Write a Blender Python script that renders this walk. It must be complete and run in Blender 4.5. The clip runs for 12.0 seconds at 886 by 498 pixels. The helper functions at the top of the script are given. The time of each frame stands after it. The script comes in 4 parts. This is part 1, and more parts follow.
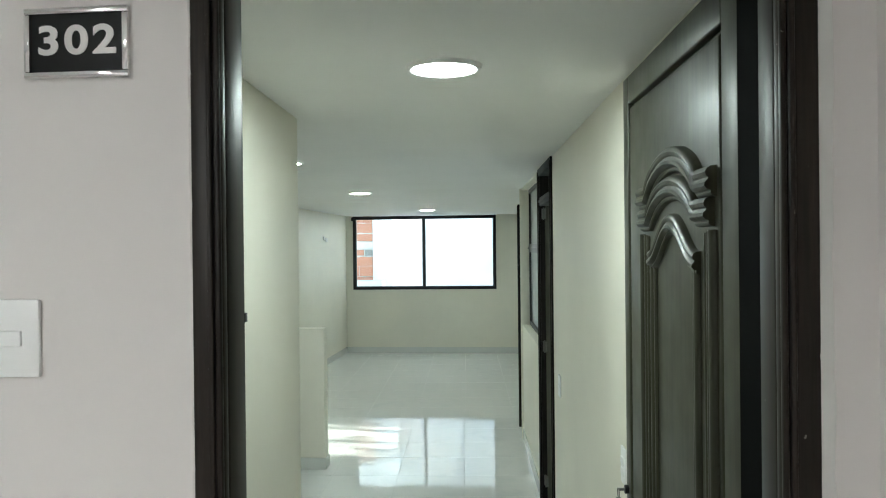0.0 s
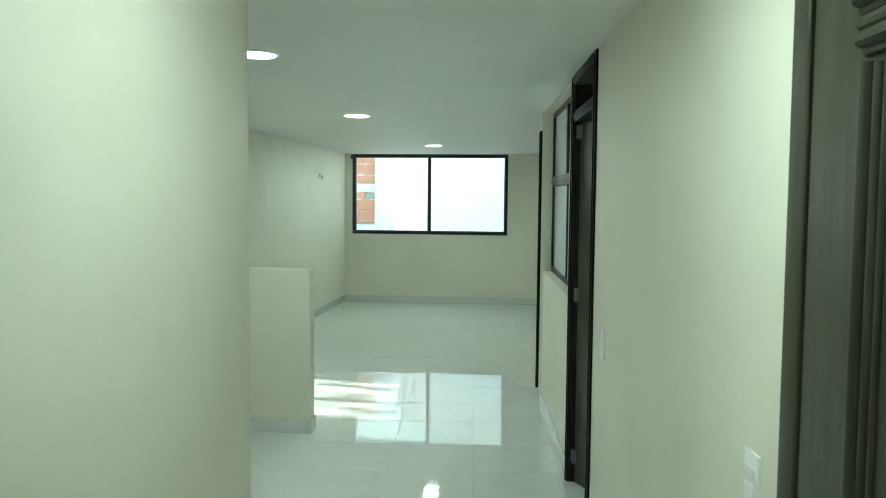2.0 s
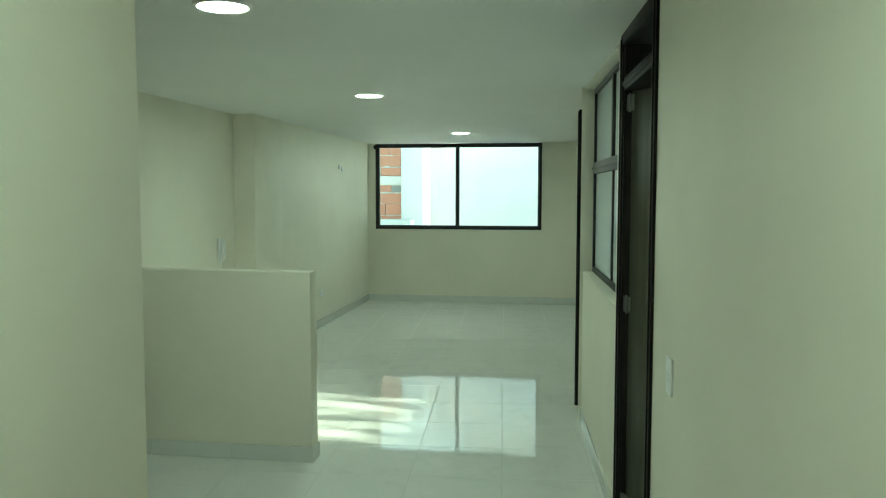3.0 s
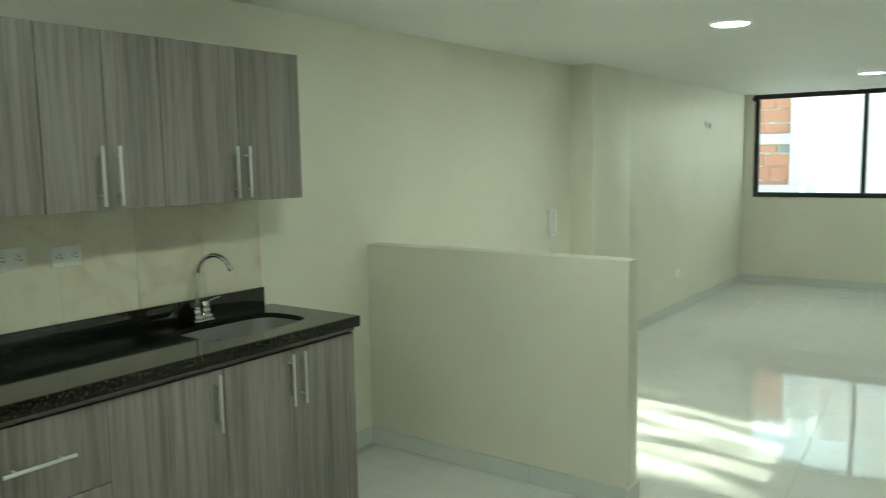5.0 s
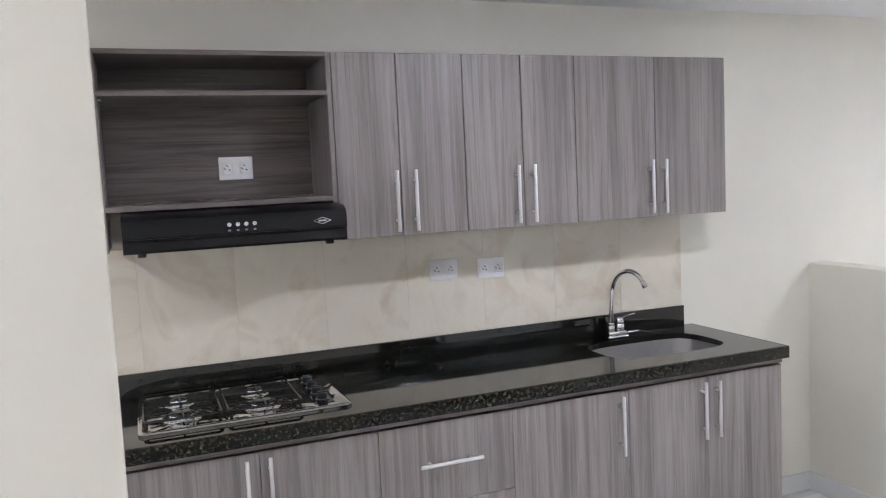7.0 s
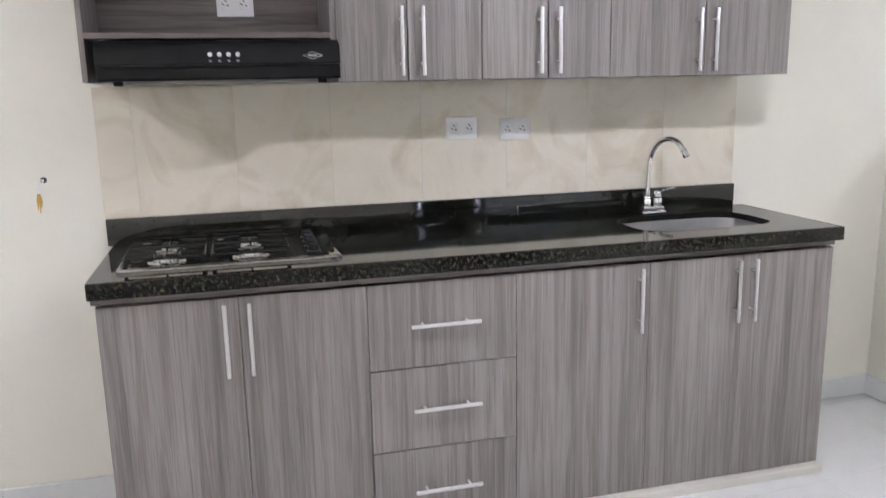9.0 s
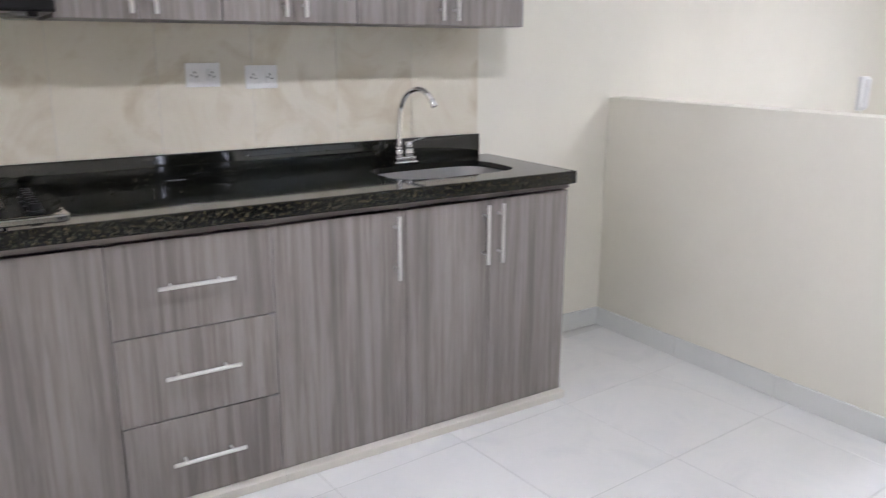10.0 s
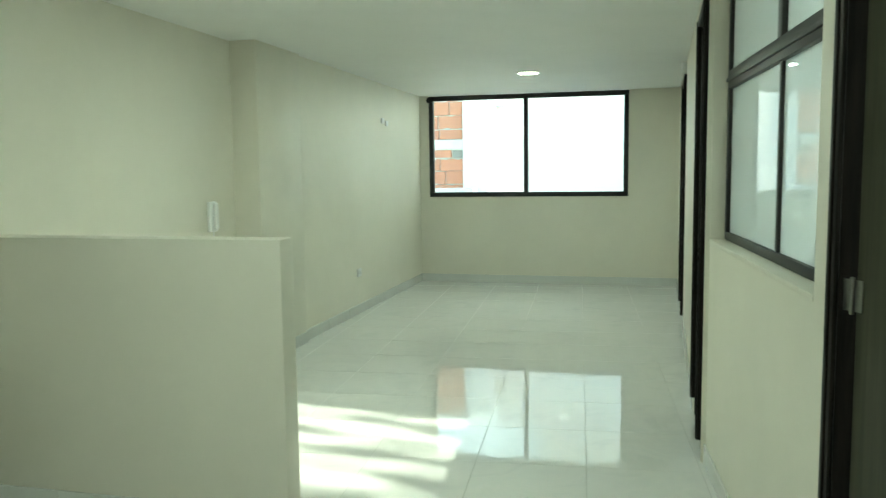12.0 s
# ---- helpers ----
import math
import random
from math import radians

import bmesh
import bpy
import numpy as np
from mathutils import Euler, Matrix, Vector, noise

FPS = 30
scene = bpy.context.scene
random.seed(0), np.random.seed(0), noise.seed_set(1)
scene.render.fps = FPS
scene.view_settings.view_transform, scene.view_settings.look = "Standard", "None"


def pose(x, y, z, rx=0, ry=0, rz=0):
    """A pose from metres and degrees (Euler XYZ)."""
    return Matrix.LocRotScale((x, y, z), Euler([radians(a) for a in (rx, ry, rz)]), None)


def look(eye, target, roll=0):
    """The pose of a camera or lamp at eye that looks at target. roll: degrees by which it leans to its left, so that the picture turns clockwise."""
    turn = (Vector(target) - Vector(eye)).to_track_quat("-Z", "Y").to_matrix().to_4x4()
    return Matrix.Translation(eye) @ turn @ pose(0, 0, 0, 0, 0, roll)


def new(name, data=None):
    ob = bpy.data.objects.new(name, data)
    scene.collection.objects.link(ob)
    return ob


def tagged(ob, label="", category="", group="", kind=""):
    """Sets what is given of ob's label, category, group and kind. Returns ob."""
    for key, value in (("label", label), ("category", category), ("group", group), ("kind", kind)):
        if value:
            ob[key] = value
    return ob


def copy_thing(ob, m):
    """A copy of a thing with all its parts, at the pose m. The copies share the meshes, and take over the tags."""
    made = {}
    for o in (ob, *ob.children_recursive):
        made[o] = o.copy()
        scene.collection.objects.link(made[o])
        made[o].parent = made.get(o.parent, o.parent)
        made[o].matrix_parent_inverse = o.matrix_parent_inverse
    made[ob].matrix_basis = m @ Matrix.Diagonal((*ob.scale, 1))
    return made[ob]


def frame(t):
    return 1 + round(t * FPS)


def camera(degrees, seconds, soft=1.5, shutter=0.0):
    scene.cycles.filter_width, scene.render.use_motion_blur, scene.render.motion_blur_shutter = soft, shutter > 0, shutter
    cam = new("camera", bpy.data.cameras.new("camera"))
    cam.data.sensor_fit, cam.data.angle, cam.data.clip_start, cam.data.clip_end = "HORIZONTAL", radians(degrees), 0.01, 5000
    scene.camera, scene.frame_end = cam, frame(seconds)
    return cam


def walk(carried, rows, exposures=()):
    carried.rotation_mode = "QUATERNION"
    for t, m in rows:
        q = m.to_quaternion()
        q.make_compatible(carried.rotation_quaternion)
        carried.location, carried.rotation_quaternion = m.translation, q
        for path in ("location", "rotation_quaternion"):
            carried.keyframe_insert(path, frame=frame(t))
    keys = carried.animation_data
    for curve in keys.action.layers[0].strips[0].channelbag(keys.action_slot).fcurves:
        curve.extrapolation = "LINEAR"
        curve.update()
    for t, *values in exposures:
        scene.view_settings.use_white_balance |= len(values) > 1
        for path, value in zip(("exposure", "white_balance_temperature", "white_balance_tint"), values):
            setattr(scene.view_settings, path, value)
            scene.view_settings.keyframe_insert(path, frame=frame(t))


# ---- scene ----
cam = camera(59.0, 12.0, soft=1.05, shutter=0.22)
PATH = [
    (0, (0.719, -0.156, 1.78), (0.525, 1.834, 1.773), -0.6),
    (0.5, (0.713, -0.007, 1.751), (0.52, 1.983, 1.712), -0.8),
    (1, (0.727, 0.267, 1.7), (0.528, 2.257, 1.652), -0.6),
    (1.5, (0.64, 0.538, 1.656), (0.439, 2.526, 1.581), 0.1),
    (2, (0.59, 0.833, 1.619), (0.385, 2.819, 1.49), 0.5),
    (2.5, (0.593, 1.2, 1.603), (0.354, 3.181, 1.469), 0.3),
    (4.5, (0.473, 2.673, 1.572), (-0.333, 4.488, 1.337), -0.7),
    (5, (0.48, 2.77, 1.587), (-0.684, 4.381, 1.359), -1.0),
    (5.5, (0.497, 2.887, 1.624), (-0.98, 4.217, 1.402), -0.8),
    (6, (0.498, 2.927, 1.626), (-1.164, 4.021, 1.421), -1.9),
    (6.5, (0.503, 2.92, 1.62), (-1.281, 3.805, 1.429), -2.5),
    (8.5, (0.389, 3.294, 1.554), (-1.539, 3.767, 1.311), -2.3),
    (9, (0.4, 3.289, 1.407), (-1.494, 3.788, 1.003), -1.2),
    (9.5, (0.373, 3.282, 1.345), (-1.443, 3.924, 0.806), -0.2),
    (10, (0.359, 3.305, 1.357), (-1.266, 4.357, 0.857), 0.2),
    (10.5, (0.371, 3.322, 1.362), (-0.97, 4.741, 0.929), 0.4),
    (11, (0.376, 3.322, 1.358), (-0.6, 5.027, 0.984), 0.8),
    (11.5, (0.412, 3.322, 1.372), (-0.294, 5.175, 1.112), 0.1),
    (12, (0.411, 3.366, 1.37), (-0.063, 5.299, 1.174), -0.7),
]

walk(cam, [(t, look(eye, target, roll)) for t, eye, target, roll in PATH],
     exposures=[(0.0, 2.24, 6000, -5), (0.6, 2.26, 5980, -7), (1.0, 2.44, 5950, -8), (1.6, 2.36, 5880, -13), (2.0, 2.22, 5980, -21), (2.5, 1.83, 6200, -33), (3.4, 1.97, 6550, -28), (4.3, 2.22, 6750, -23), (4.7, 2.25, 6700, -19), (5.0, 2.19, 6600, -17), (5.25, 2.36, 6350, 3),
                (5.5, 2.63, 6000, 17), (6.0, 3.05, 5820, 23), (6.5, 3.07, 5780, 24), (9.0, 3.30, 5880, 24), (9.5, 3.24, 5920, 24), (10.2, 2.95, 5920, 24), (10.5, 2.43, 5920, 24), (10.75, 2.30, 5900, 12), (11.0, 2.22, 6250, -10), (11.2, 2.22, 6350, -15), (12.0, 2.32, 6500, -20)])

# ---- light ----
SUN_EL, SUN_DX = math.atan(0.3405), 0.080
world = bpy.data.worlds.new("world")
scene.world = world
world.use_nodes = True
sky = world.node_tree.nodes.new("ShaderNodeTexSky")
sky.sky_type, sky.sun_disc, sky.dust_density = "NISHITA", False, 0.1
sky.sun_elevation, sky.sun_rotation = SUN_EL, -math.atan(SUN_DX)
back = world.node_tree.nodes["Background"]
world.node_tree.links.new(sky.outputs[0], back.inputs[0])
back.inputs[1].default_value = 0.15

sun = new("sun", bpy.data.lights.new("sun", "SUN"))
sun.data.energy, sun.data.angle, sun.data.color = 4.7, radians(0.35), (1, 0.95, 0.86)
sun.matrix_world = look(Vector((-SUN_DX, 1, math.tan(SUN_EL) * 1.003)) * 30, (0, 0, 0))

LAMP_POWER = 34.5

# ---- materials ----


def material(name, color=(0.8, 0.8, 0.8), rough=0.5, metal=0.0):
    m = bpy.data.materials.new(name)
    m.use_nodes = True
    b = m.node_tree.nodes["Principled BSDF"]
    b.inputs["Base Color"].default_value = (*color, 1)
    b.inputs["Roughness"].default_value = rough
    b.inputs["Metallic"].default_value = metal
    return m, m.node_tree.nodes, m.node_tree.links, b


def coords(nodes, links, scale=(1, 1, 1), random_shift=False):
    tc, mp = nodes.new("ShaderNodeTexCoord"), nodes.new("ShaderNodeMapping")
    mp.inputs["Scale"].default_value = scale
    links.new(tc.outputs["Object"], mp.inputs[0])
    if random_shift:
        info, mul = nodes.new("ShaderNodeObjectInfo"), nodes.new("ShaderNodeMath")
        mul.operation, mul.inputs[1].default_value = "MULTIPLY", 37.0
        links.new(info.outputs["Random"], mul.inputs[0])
        links.new(mul.outputs[0], mp.inputs["Location"])
    return mp.outputs[0]


def noise_tex(nodes, links, vec, scale, detail=4.0, rough=0.5, distortion=0.0):
    n = nodes.new("ShaderNodeTexNoise")
    n.inputs["Scale"].default_value, n.inputs["Detail"].default_value = scale, detail
    n.inputs["Roughness"].default_value, n.inputs["Distortion"].default_value = rough, distortion
    links.new(vec, n.inputs["Vector"])
    return n.outputs["Fac"]


def ramp(nodes, links, fac, stops):
    r = nodes.new("ShaderNodeValToRGB")
    e = r.color_ramp.elements
    while len(e) < len(stops):
        e.new(0.5)
    for el, (p, c) in zip(e, stops):
        el.position, el.color = p, (*c, 1)
    links.new(fac, r.inputs[0])
    return r.outputs[0]


def mix(nodes, links, a, b, fac, mode="MIX"):
    m = nodes.new("ShaderNodeMix")
    m.data_type, m.blend_type = "RGBA", mode
    for v, k in ((fac, 0), (a, 6), (b, 7)):
        if isinstance(v, (int, float)):
            m.inputs[k].default_value = v
        elif isinstance(v, tuple):
            m.inputs[k].default_value = (*v, 1)
        else:
            links.new(v, m.inputs[k])
    return m.outputs[2]


def bump(nodes, links, bsdf, height, strength, distance=0.002):
    b = nodes.new("ShaderNodeBump")
    b.inputs["Strength"].default_value, b.inputs["Distance"].default_value = strength, distance
    links.new(height, b.inputs["Height"])
    links.new(b.outputs[0], bsdf.inputs["Normal"])


def paint(name, color, rough=0.55, blotch=0.05):
    m, n, l, b = material(name, color, rough)
    v = coords(n, l)
    big = noise_tex(n, l, v, 1.3, 5, 0.6)
    lo = tuple(c * (1 - blotch) for c in color)
    hi = tuple(min(1, c * (1 + blotch * 0.6)) for c in color)
    l.new(ramp(n, l, big, [(0.3, lo), (0.7, hi)]), b.inputs["Base Color"])
    bump(n, l, b, noise_tex(n, l, v, 160, 3), 0.12, 0.001)
    return m


CREAM = paint("cream_wall_paint", (0.80, 0.772, 0.672), 0.5)
CEIL = paint("white_ceiling_paint", (0.80, 0.80, 0.78), 0.6, 0.03)
CORR = paint("corridor_wall_paint", (0.74, 0.70, 0.68), 0.55)
RENDER_WHITE = paint("white_render", (0.86, 0.855, 0.83), 0.8)


def make_floor_tile():
    m, n, l, b = material("glazed_floor_tile", (0.72, 0.72, 0.70), 0.07)
    v = coords(n, l, random_shift=True)
    cloud = noise_tex(n, l, v, 3.0, 8, 0.62, 1.2)
    c = ramp(n, l, cloud, [(0.3, (0.70, 0.71, 0.70)), (0.5, (0.77, 0.77, 0.75)), (0.72, (0.73, 0.74, 0.73))])
    l.new(c, b.inputs["Base Color"])
    fine = noise_tex(n, l, v, 40, 3)
    l.new(ramp(n, l, fine, [(0.3, (0.03,) * 3), (0.7, (0.07,) * 3)]), b.inputs["Roughness"])
    bump(n, l, b, noise_tex(n, l, v, 9, 2), 0.08, 0.004)
    return m


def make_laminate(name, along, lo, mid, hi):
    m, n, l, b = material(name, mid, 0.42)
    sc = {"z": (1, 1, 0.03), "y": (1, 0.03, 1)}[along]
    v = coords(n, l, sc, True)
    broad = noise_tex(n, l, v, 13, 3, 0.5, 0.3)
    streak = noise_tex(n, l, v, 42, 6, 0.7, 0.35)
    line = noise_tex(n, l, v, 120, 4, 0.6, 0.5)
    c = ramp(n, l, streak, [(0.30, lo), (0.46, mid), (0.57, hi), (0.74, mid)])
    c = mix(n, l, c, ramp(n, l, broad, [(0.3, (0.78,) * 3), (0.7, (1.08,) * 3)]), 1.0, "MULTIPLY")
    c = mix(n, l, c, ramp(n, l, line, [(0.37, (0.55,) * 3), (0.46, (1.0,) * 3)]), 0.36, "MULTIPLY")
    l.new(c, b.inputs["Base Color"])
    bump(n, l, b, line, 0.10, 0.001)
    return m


def make_granite(name, rough, light, specks):
    """Near-black stone with olive and brown crystals; specks moves their share, light their paleness."""
    m, n, l, b = material(name, (0.02, 0.02, 0.018), rough)
    v = coords(n, l)
    vo = n.new("ShaderNodeTexVoronoi")
    vo.inputs["Scale"].default_value = 165
    l.new(v, vo.inputs["Vector"])
    warm = noise_tex(n, l, v, 60, 3, 0.6)
    crystal = ramp(n, l, warm, [(0.38, (0.45 * light, 0.47 * light, 0.32 * light)), (0.62, (light, 0.82 * light, 0.44 * light))])
    share = ramp(n, l, noise_tex(n, l, v, 85, 5, 0.72, 0.4), [(specks, (0.0,) * 3), (specks + 0.16, (1.0,) * 3)])
    cell = ramp(n, l, vo.outputs["Distance"], [(0.15, (1.0,) * 3), (0.6, (0.25,) * 3)])
    share = mix(n, l, share, cell, 0.75, "MULTIPLY")
    l.new(mix(n, l, (0.0035, 0.004, 0.0035), crystal, share), b.inputs["Base Color"])
    return m


def make_backsplash():
    m, n, l, b = material("beige_marbled_wall_tile", (0.66, 0.58, 0.44), 0.22)
    v = coords(n, l, (1, 1, 1), True)
    c = ramp(n, l, noise_tex(n, l, v, 3.2, 8, 0.6, 1.6), [(0.28, (0.63, 0.555, 0.425)), (0.42, (0.71, 0.65, 0.52)), (0.50, (0.76, 0.71, 0.59)), (0.62, (0.74, 0.685, 0.56)), (0.8, (0.66, 0.585, 0.45))])
    l.new(c, b.inputs["Base Color"])
    return m


def make_dark_wood():
    m, n, l, b = material("dark_varnished_wood", (0.045, 0.042, 0.038), 0.30)
    b.inputs["Specular IOR Level"].default_value = 0.42
    v = coords(n, l, (1, 1, 0.05), True)
    c = ramp(n, l, noise_tex(n, l, v, 45, 6, 0.6, 0.4), [(0.3, (0.019, 0.019, 0.010)), (0.55, (0.036, 0.036, 0.019)), (0.8, (0.056, 0.055, 0.031))])
    l.new(c, b.inputs["Base Color"])
    w = coords(n, l)
    l.new(ramp(n, l, noise_tex(n, l, w, 6, 5), [(0.3, (0.35,) * 3), (0.7, (0.50,) * 3)]), b.inputs["Roughness"])
    bump(n, l, b, noise_tex(n, l, v, 90, 3), 0.1, 0.001)
    return m


def make_frame_black():
    m, n, l, b = material("dark_door_frame", (0.03, 0.026, 0.022), 0.42)
    b.inputs["Specular IOR Level"].default_value = 0.15
    v = coords(n, l, (1, 1, 0.08))
    c = ramp(n, l, noise_tex(n, l, v, 60, 5, 0.6), [(0.35, (0.007, 0.006, 0.005)), (0.7, (0.020, 0.016, 0.013))])
    l.new(c, b.inputs["Base Color"])
    return m


def make_entry_frame():
    m, n, l, b = material("dark_chestnut_frame", (0.03, 0.022, 0.017), 0.42)
    b.inputs["Specular IOR Level"].default_value = 0.26
    v = coords(n, l, (1, 1, 0.06))
    c = ramp(n, l, noise_tex(n, l, v, 70, 6, 0.65), [(0.32, (0.009, 0.0065, 0.0045)), (0.55, (0.020, 0.0145, 0.011)), (0.72, (0.036, 0.026, 0.019))])
    chips = ramp(n, l, noise_tex(n, l, coords(n, l), 55, 4, 0.6), [(0.72, (0.0,) * 3), (0.75, (1.0,) * 3)])
    l.new(mix(n, l, c, (0.20, 0.18, 0.16), chips), b.inputs["Base Color"])
    return m


def make_brick(name, lo, hi):
    m, n, l, b = material(name, hi, 0.9)
    v = coords(n, l, random_shift=True)
    l.new(ramp(n, l, noise_tex(n, l, v, 25, 6, 0.7), [(0.3, lo), (0.7, hi)]), b.inputs["Base Color"])
    bump(n, l, b, noise_tex(n, l, v, 70, 4), 0.5, 0.004)
    return m


def make_metal(name, color, rough):
    m, n, l, b = material(name, color, rough, 1.0)
    v = coords(n, l)
    l.new(ramp(n, l, noise_tex(n, l, v, 120, 3), [(0.3, (rough * 0.7,) * 3), (0.7, (rough * 1.3,) * 3)]), b.inputs["Roughness"])
    return m


def make_hob_steel():
    m, n, l, b = material("polished_hob_steel", (0.60, 0.59, 0.56), 0.06, 1.0)
    v = coords(n, l)
    l.new(ramp(n, l, noise_tex(n, l, v, 60, 3), [(0.3, (0.04,) * 3), (0.7, (0.10,) * 3)]), b.inputs["Roughness"])
    bump(n, l, b, noise_tex(n, l, v, 11, 2, 0.4, 0.6), 0.35, 0.012)
    return m


FLOOR_TILE = make_floor_tile()
GROUT = paint("pale_grout", (0.55, 0.555, 0.535), 0.8)
NEIGHBOUR = paint("warm_white_render", (0.90, 0.83, 0.80), 0.85, 0.04)
SKIRT = paint("grey_glazed_skirting", (0.71, 0.72, 0.69), 0.2, 0.06)
LAM = make_laminate("grey_oak_laminate", "z", (0.178, 0.154, 0.139), (0.237, 0.210, 0.193), (0.302, 0.273, 0.254))
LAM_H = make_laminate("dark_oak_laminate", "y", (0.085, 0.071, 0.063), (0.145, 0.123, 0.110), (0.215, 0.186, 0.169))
GRANITE = make_granite("dark_green_granite", 0.06, 0.085, 0.52)
GRANITE_EDGE = make_granite("honed_granite_edge", 0.24, 0.20, 0.50)
GRANITE.node_tree.nodes["Principled BSDF"].inputs["Specular IOR Level"].default_value = 0.75
GRANITE_EDGE.node_tree.nodes["Principled BSDF"].inputs["Specular IOR Level"].default_value = 0.3
SPLASH = make_backsplash()
DARK_WOOD = make_dark_wood()
FRAME = make_frame_black()
ENTRY_FRAME = make_entry_frame()
BRICK = make_brick("orange_brick", (0.50, 0.20, 0.12), (0.70, 0.36, 0.25))
BRICK_GREY = make_brick("grey_brick", (0.25, 0.23, 0.21), (0.42, 0.40, 0.37))
MORTAR = paint("rough_mortar", (0.72, 0.69, 0.65), 0.95, 0.2)
STEEL = make_metal("brushed_steel", (0.74, 0.73, 0.71), 0.45)
SINK_STEEL = make_metal("satin_sink_steel", (0.46, 0.45, 0.44), 0.42)
HINGE = make_metal("dull_zinc", (0.27, 0.27, 0.25), 0.42)
CHROME = make_metal("chrome", (0.80, 0.80, 0.80), 0.07)
ALU = make_metal("plain_aluminium", (0.72, 0.72, 0.72), 0.35)
HOB_STEEL = make_hob_steel()
BLACK_GLASS = material("black_tempered_glass", (0.006, 0.006, 0.006), 0.05)[0]
BLACK_PLASTIC = material("black_enamel", (0.006, 0.006, 0.007), 0.32)[0]
BLACK_PLASTIC.node_tree.nodes["Principled BSDF"].inputs["Specular IOR Level"].default_value = 0.3
GLOSS_BLACK = material("glossy_black_enamel", (0.007, 0.007, 0.008), 0.14)[0]
WHITE_PLASTIC = material("white_plastic", (0.87, 0.87, 0.86), 0.30)[0]
DARK_SLOT = material("dark_slot", (0.03, 0.03, 0.03), 0.6)[0]
BLACK_WINDOW = material("black_window_aluminium", (0.012, 0.012, 0.012), 0.45)[0]
BRONZE = material("dark_bronze_aluminium", (0.016, 0.015, 0.014), 0.4)[0]
PLINTH_MAT = paint("white_plinth_laminate", (0.66, 0.63, 0.56), 0.5)
ORANGE_WIRE = material("orange_wire", (0.62, 0.38, 0.08), 0.5)[0]
# near-black colour in place of the deep shade behind the right jamb
GAP_SHADE = material("matt_black_gap_shade", (0.002, 0.002, 0.002), 0.8)[0]
GAP_SHADE.node_tree.nodes["Principled BSDF"].inputs["Specular IOR Level"].default_value = 0.03
SIGN_BLACK = material("black_sign_enamel", (0.012, 0.012, 0.012), 0.35)[0]
SIGN_BLACK.node_tree.nodes["Principled BSDF"].inputs["Specular IOR Level"].default_value = 0.12
SIGN_WHITE = material("pale_sign_print", (0.72, 0.70, 0.68), 0.5)[0]
RED_MARK = material("grey_print", (0.35, 0.35, 0.35), 0.4)[0]


def make_glass(name, rough, tint=(1, 1, 1)):
    m, n, l, b = material(name, tint, rough)
    b.inputs["Transmission Weight"].default_value = 1.0
    b.inputs["IOR"].default_value = 1.45
    return m


GLASS = make_glass("clear_glass", 0.0)


def make_frosted():
    m, n, l, b = material("frosted_glass", (0.80, 0.82, 0.80), 0.6)
    b.inputs["Specular IOR Level"].default_value = 0.0
    tr = n.new("ShaderNodeBsdfTranslucent")
    tr.inputs[0].default_value = (0.85, 0.88, 0.86, 1)
    mx = n.new("ShaderNodeMixShader")
    mx.inputs[0].default_value = 0.62
    l.new(b.outputs[0], mx.inputs[1])
    l.new(tr.outputs[0], mx.inputs[2])
    gl, fr, top = n.new("ShaderNodeBsdfGlossy"), n.new("ShaderNodeFresnel"), n.new("ShaderNodeMixShader")
    gl.inputs["Roughness"].default_value, fr.inputs["IOR"].default_value = 0.02, 1.55
    l.new(fr.outputs[0], top.inputs[0])
    l.new(mx.outputs[0], top.inputs[1])
    l.new(gl.outputs[0], top.inputs[2])
    l.new(top.outputs[0], n["Material Output"].inputs[0])
    return m


FROSTED = make_frosted()


def make_glow(strength, color):
    m, n, l, b = material("lamp_diffuser", (0.9, 0.9, 0.9), 0.4)
    b.inputs["Emission Color"].default_value = (*color, 1)
    b.inputs["Emission Strength"].default_value = strength
    return m


GLOW = make_glow(LAMP_POWER, (0.98, 1.0, 0.965))
GLOW_HALL = make_glow(LAMP_POWER * 0.74, (0.98, 1.0, 0.965))
# for the added fill lamp outside the entrance
CORRIDOR_FILL_GLOW = make_glow(LAMP_POWER * 2.35, (1.0, 0.93, 0.93))

SKY_GLOW = material("hazy_sky", (0.8, 0.8, 0.8), 1.0)[0]
SKY_GLOW.node_tree.nodes["Principled BSDF"].inputs["Emission Color"].default_value = (0.92, 0.97, 1.0, 1)
SKY_GLOW.node_tree.nodes["Principled BSDF"].inputs["Emission Strength"].default_value = 0.36

# stronger glow, added to brighten the frosted panes from the bedroom side
BEDROOM_FILL_GLOW = SKY_GLOW.copy()
BEDROOM_FILL_GLOW.node_tree.nodes["Principled BSDF"].inputs["Emission Strength"].default_value = 3.0

# ---- mesh helpers ----


def box(bm, lo, hi, bevel=0.0, seg=2):
    lo, hi = Vector(lo), Vector(hi)
    m = Matrix.LocRotScale((lo + hi) / 2, None, hi - lo)
    r = bmesh.ops.create_cube(bm, size=1.0, matrix=m)
    if bevel > 0:
        edges = list({e for v in r["verts"] for e in v.link_edges})
        bmesh.ops.bevel(bm, geom=edges, offset=bevel, segments=seg, affect="EDGES", profile=0.5)
    return bm


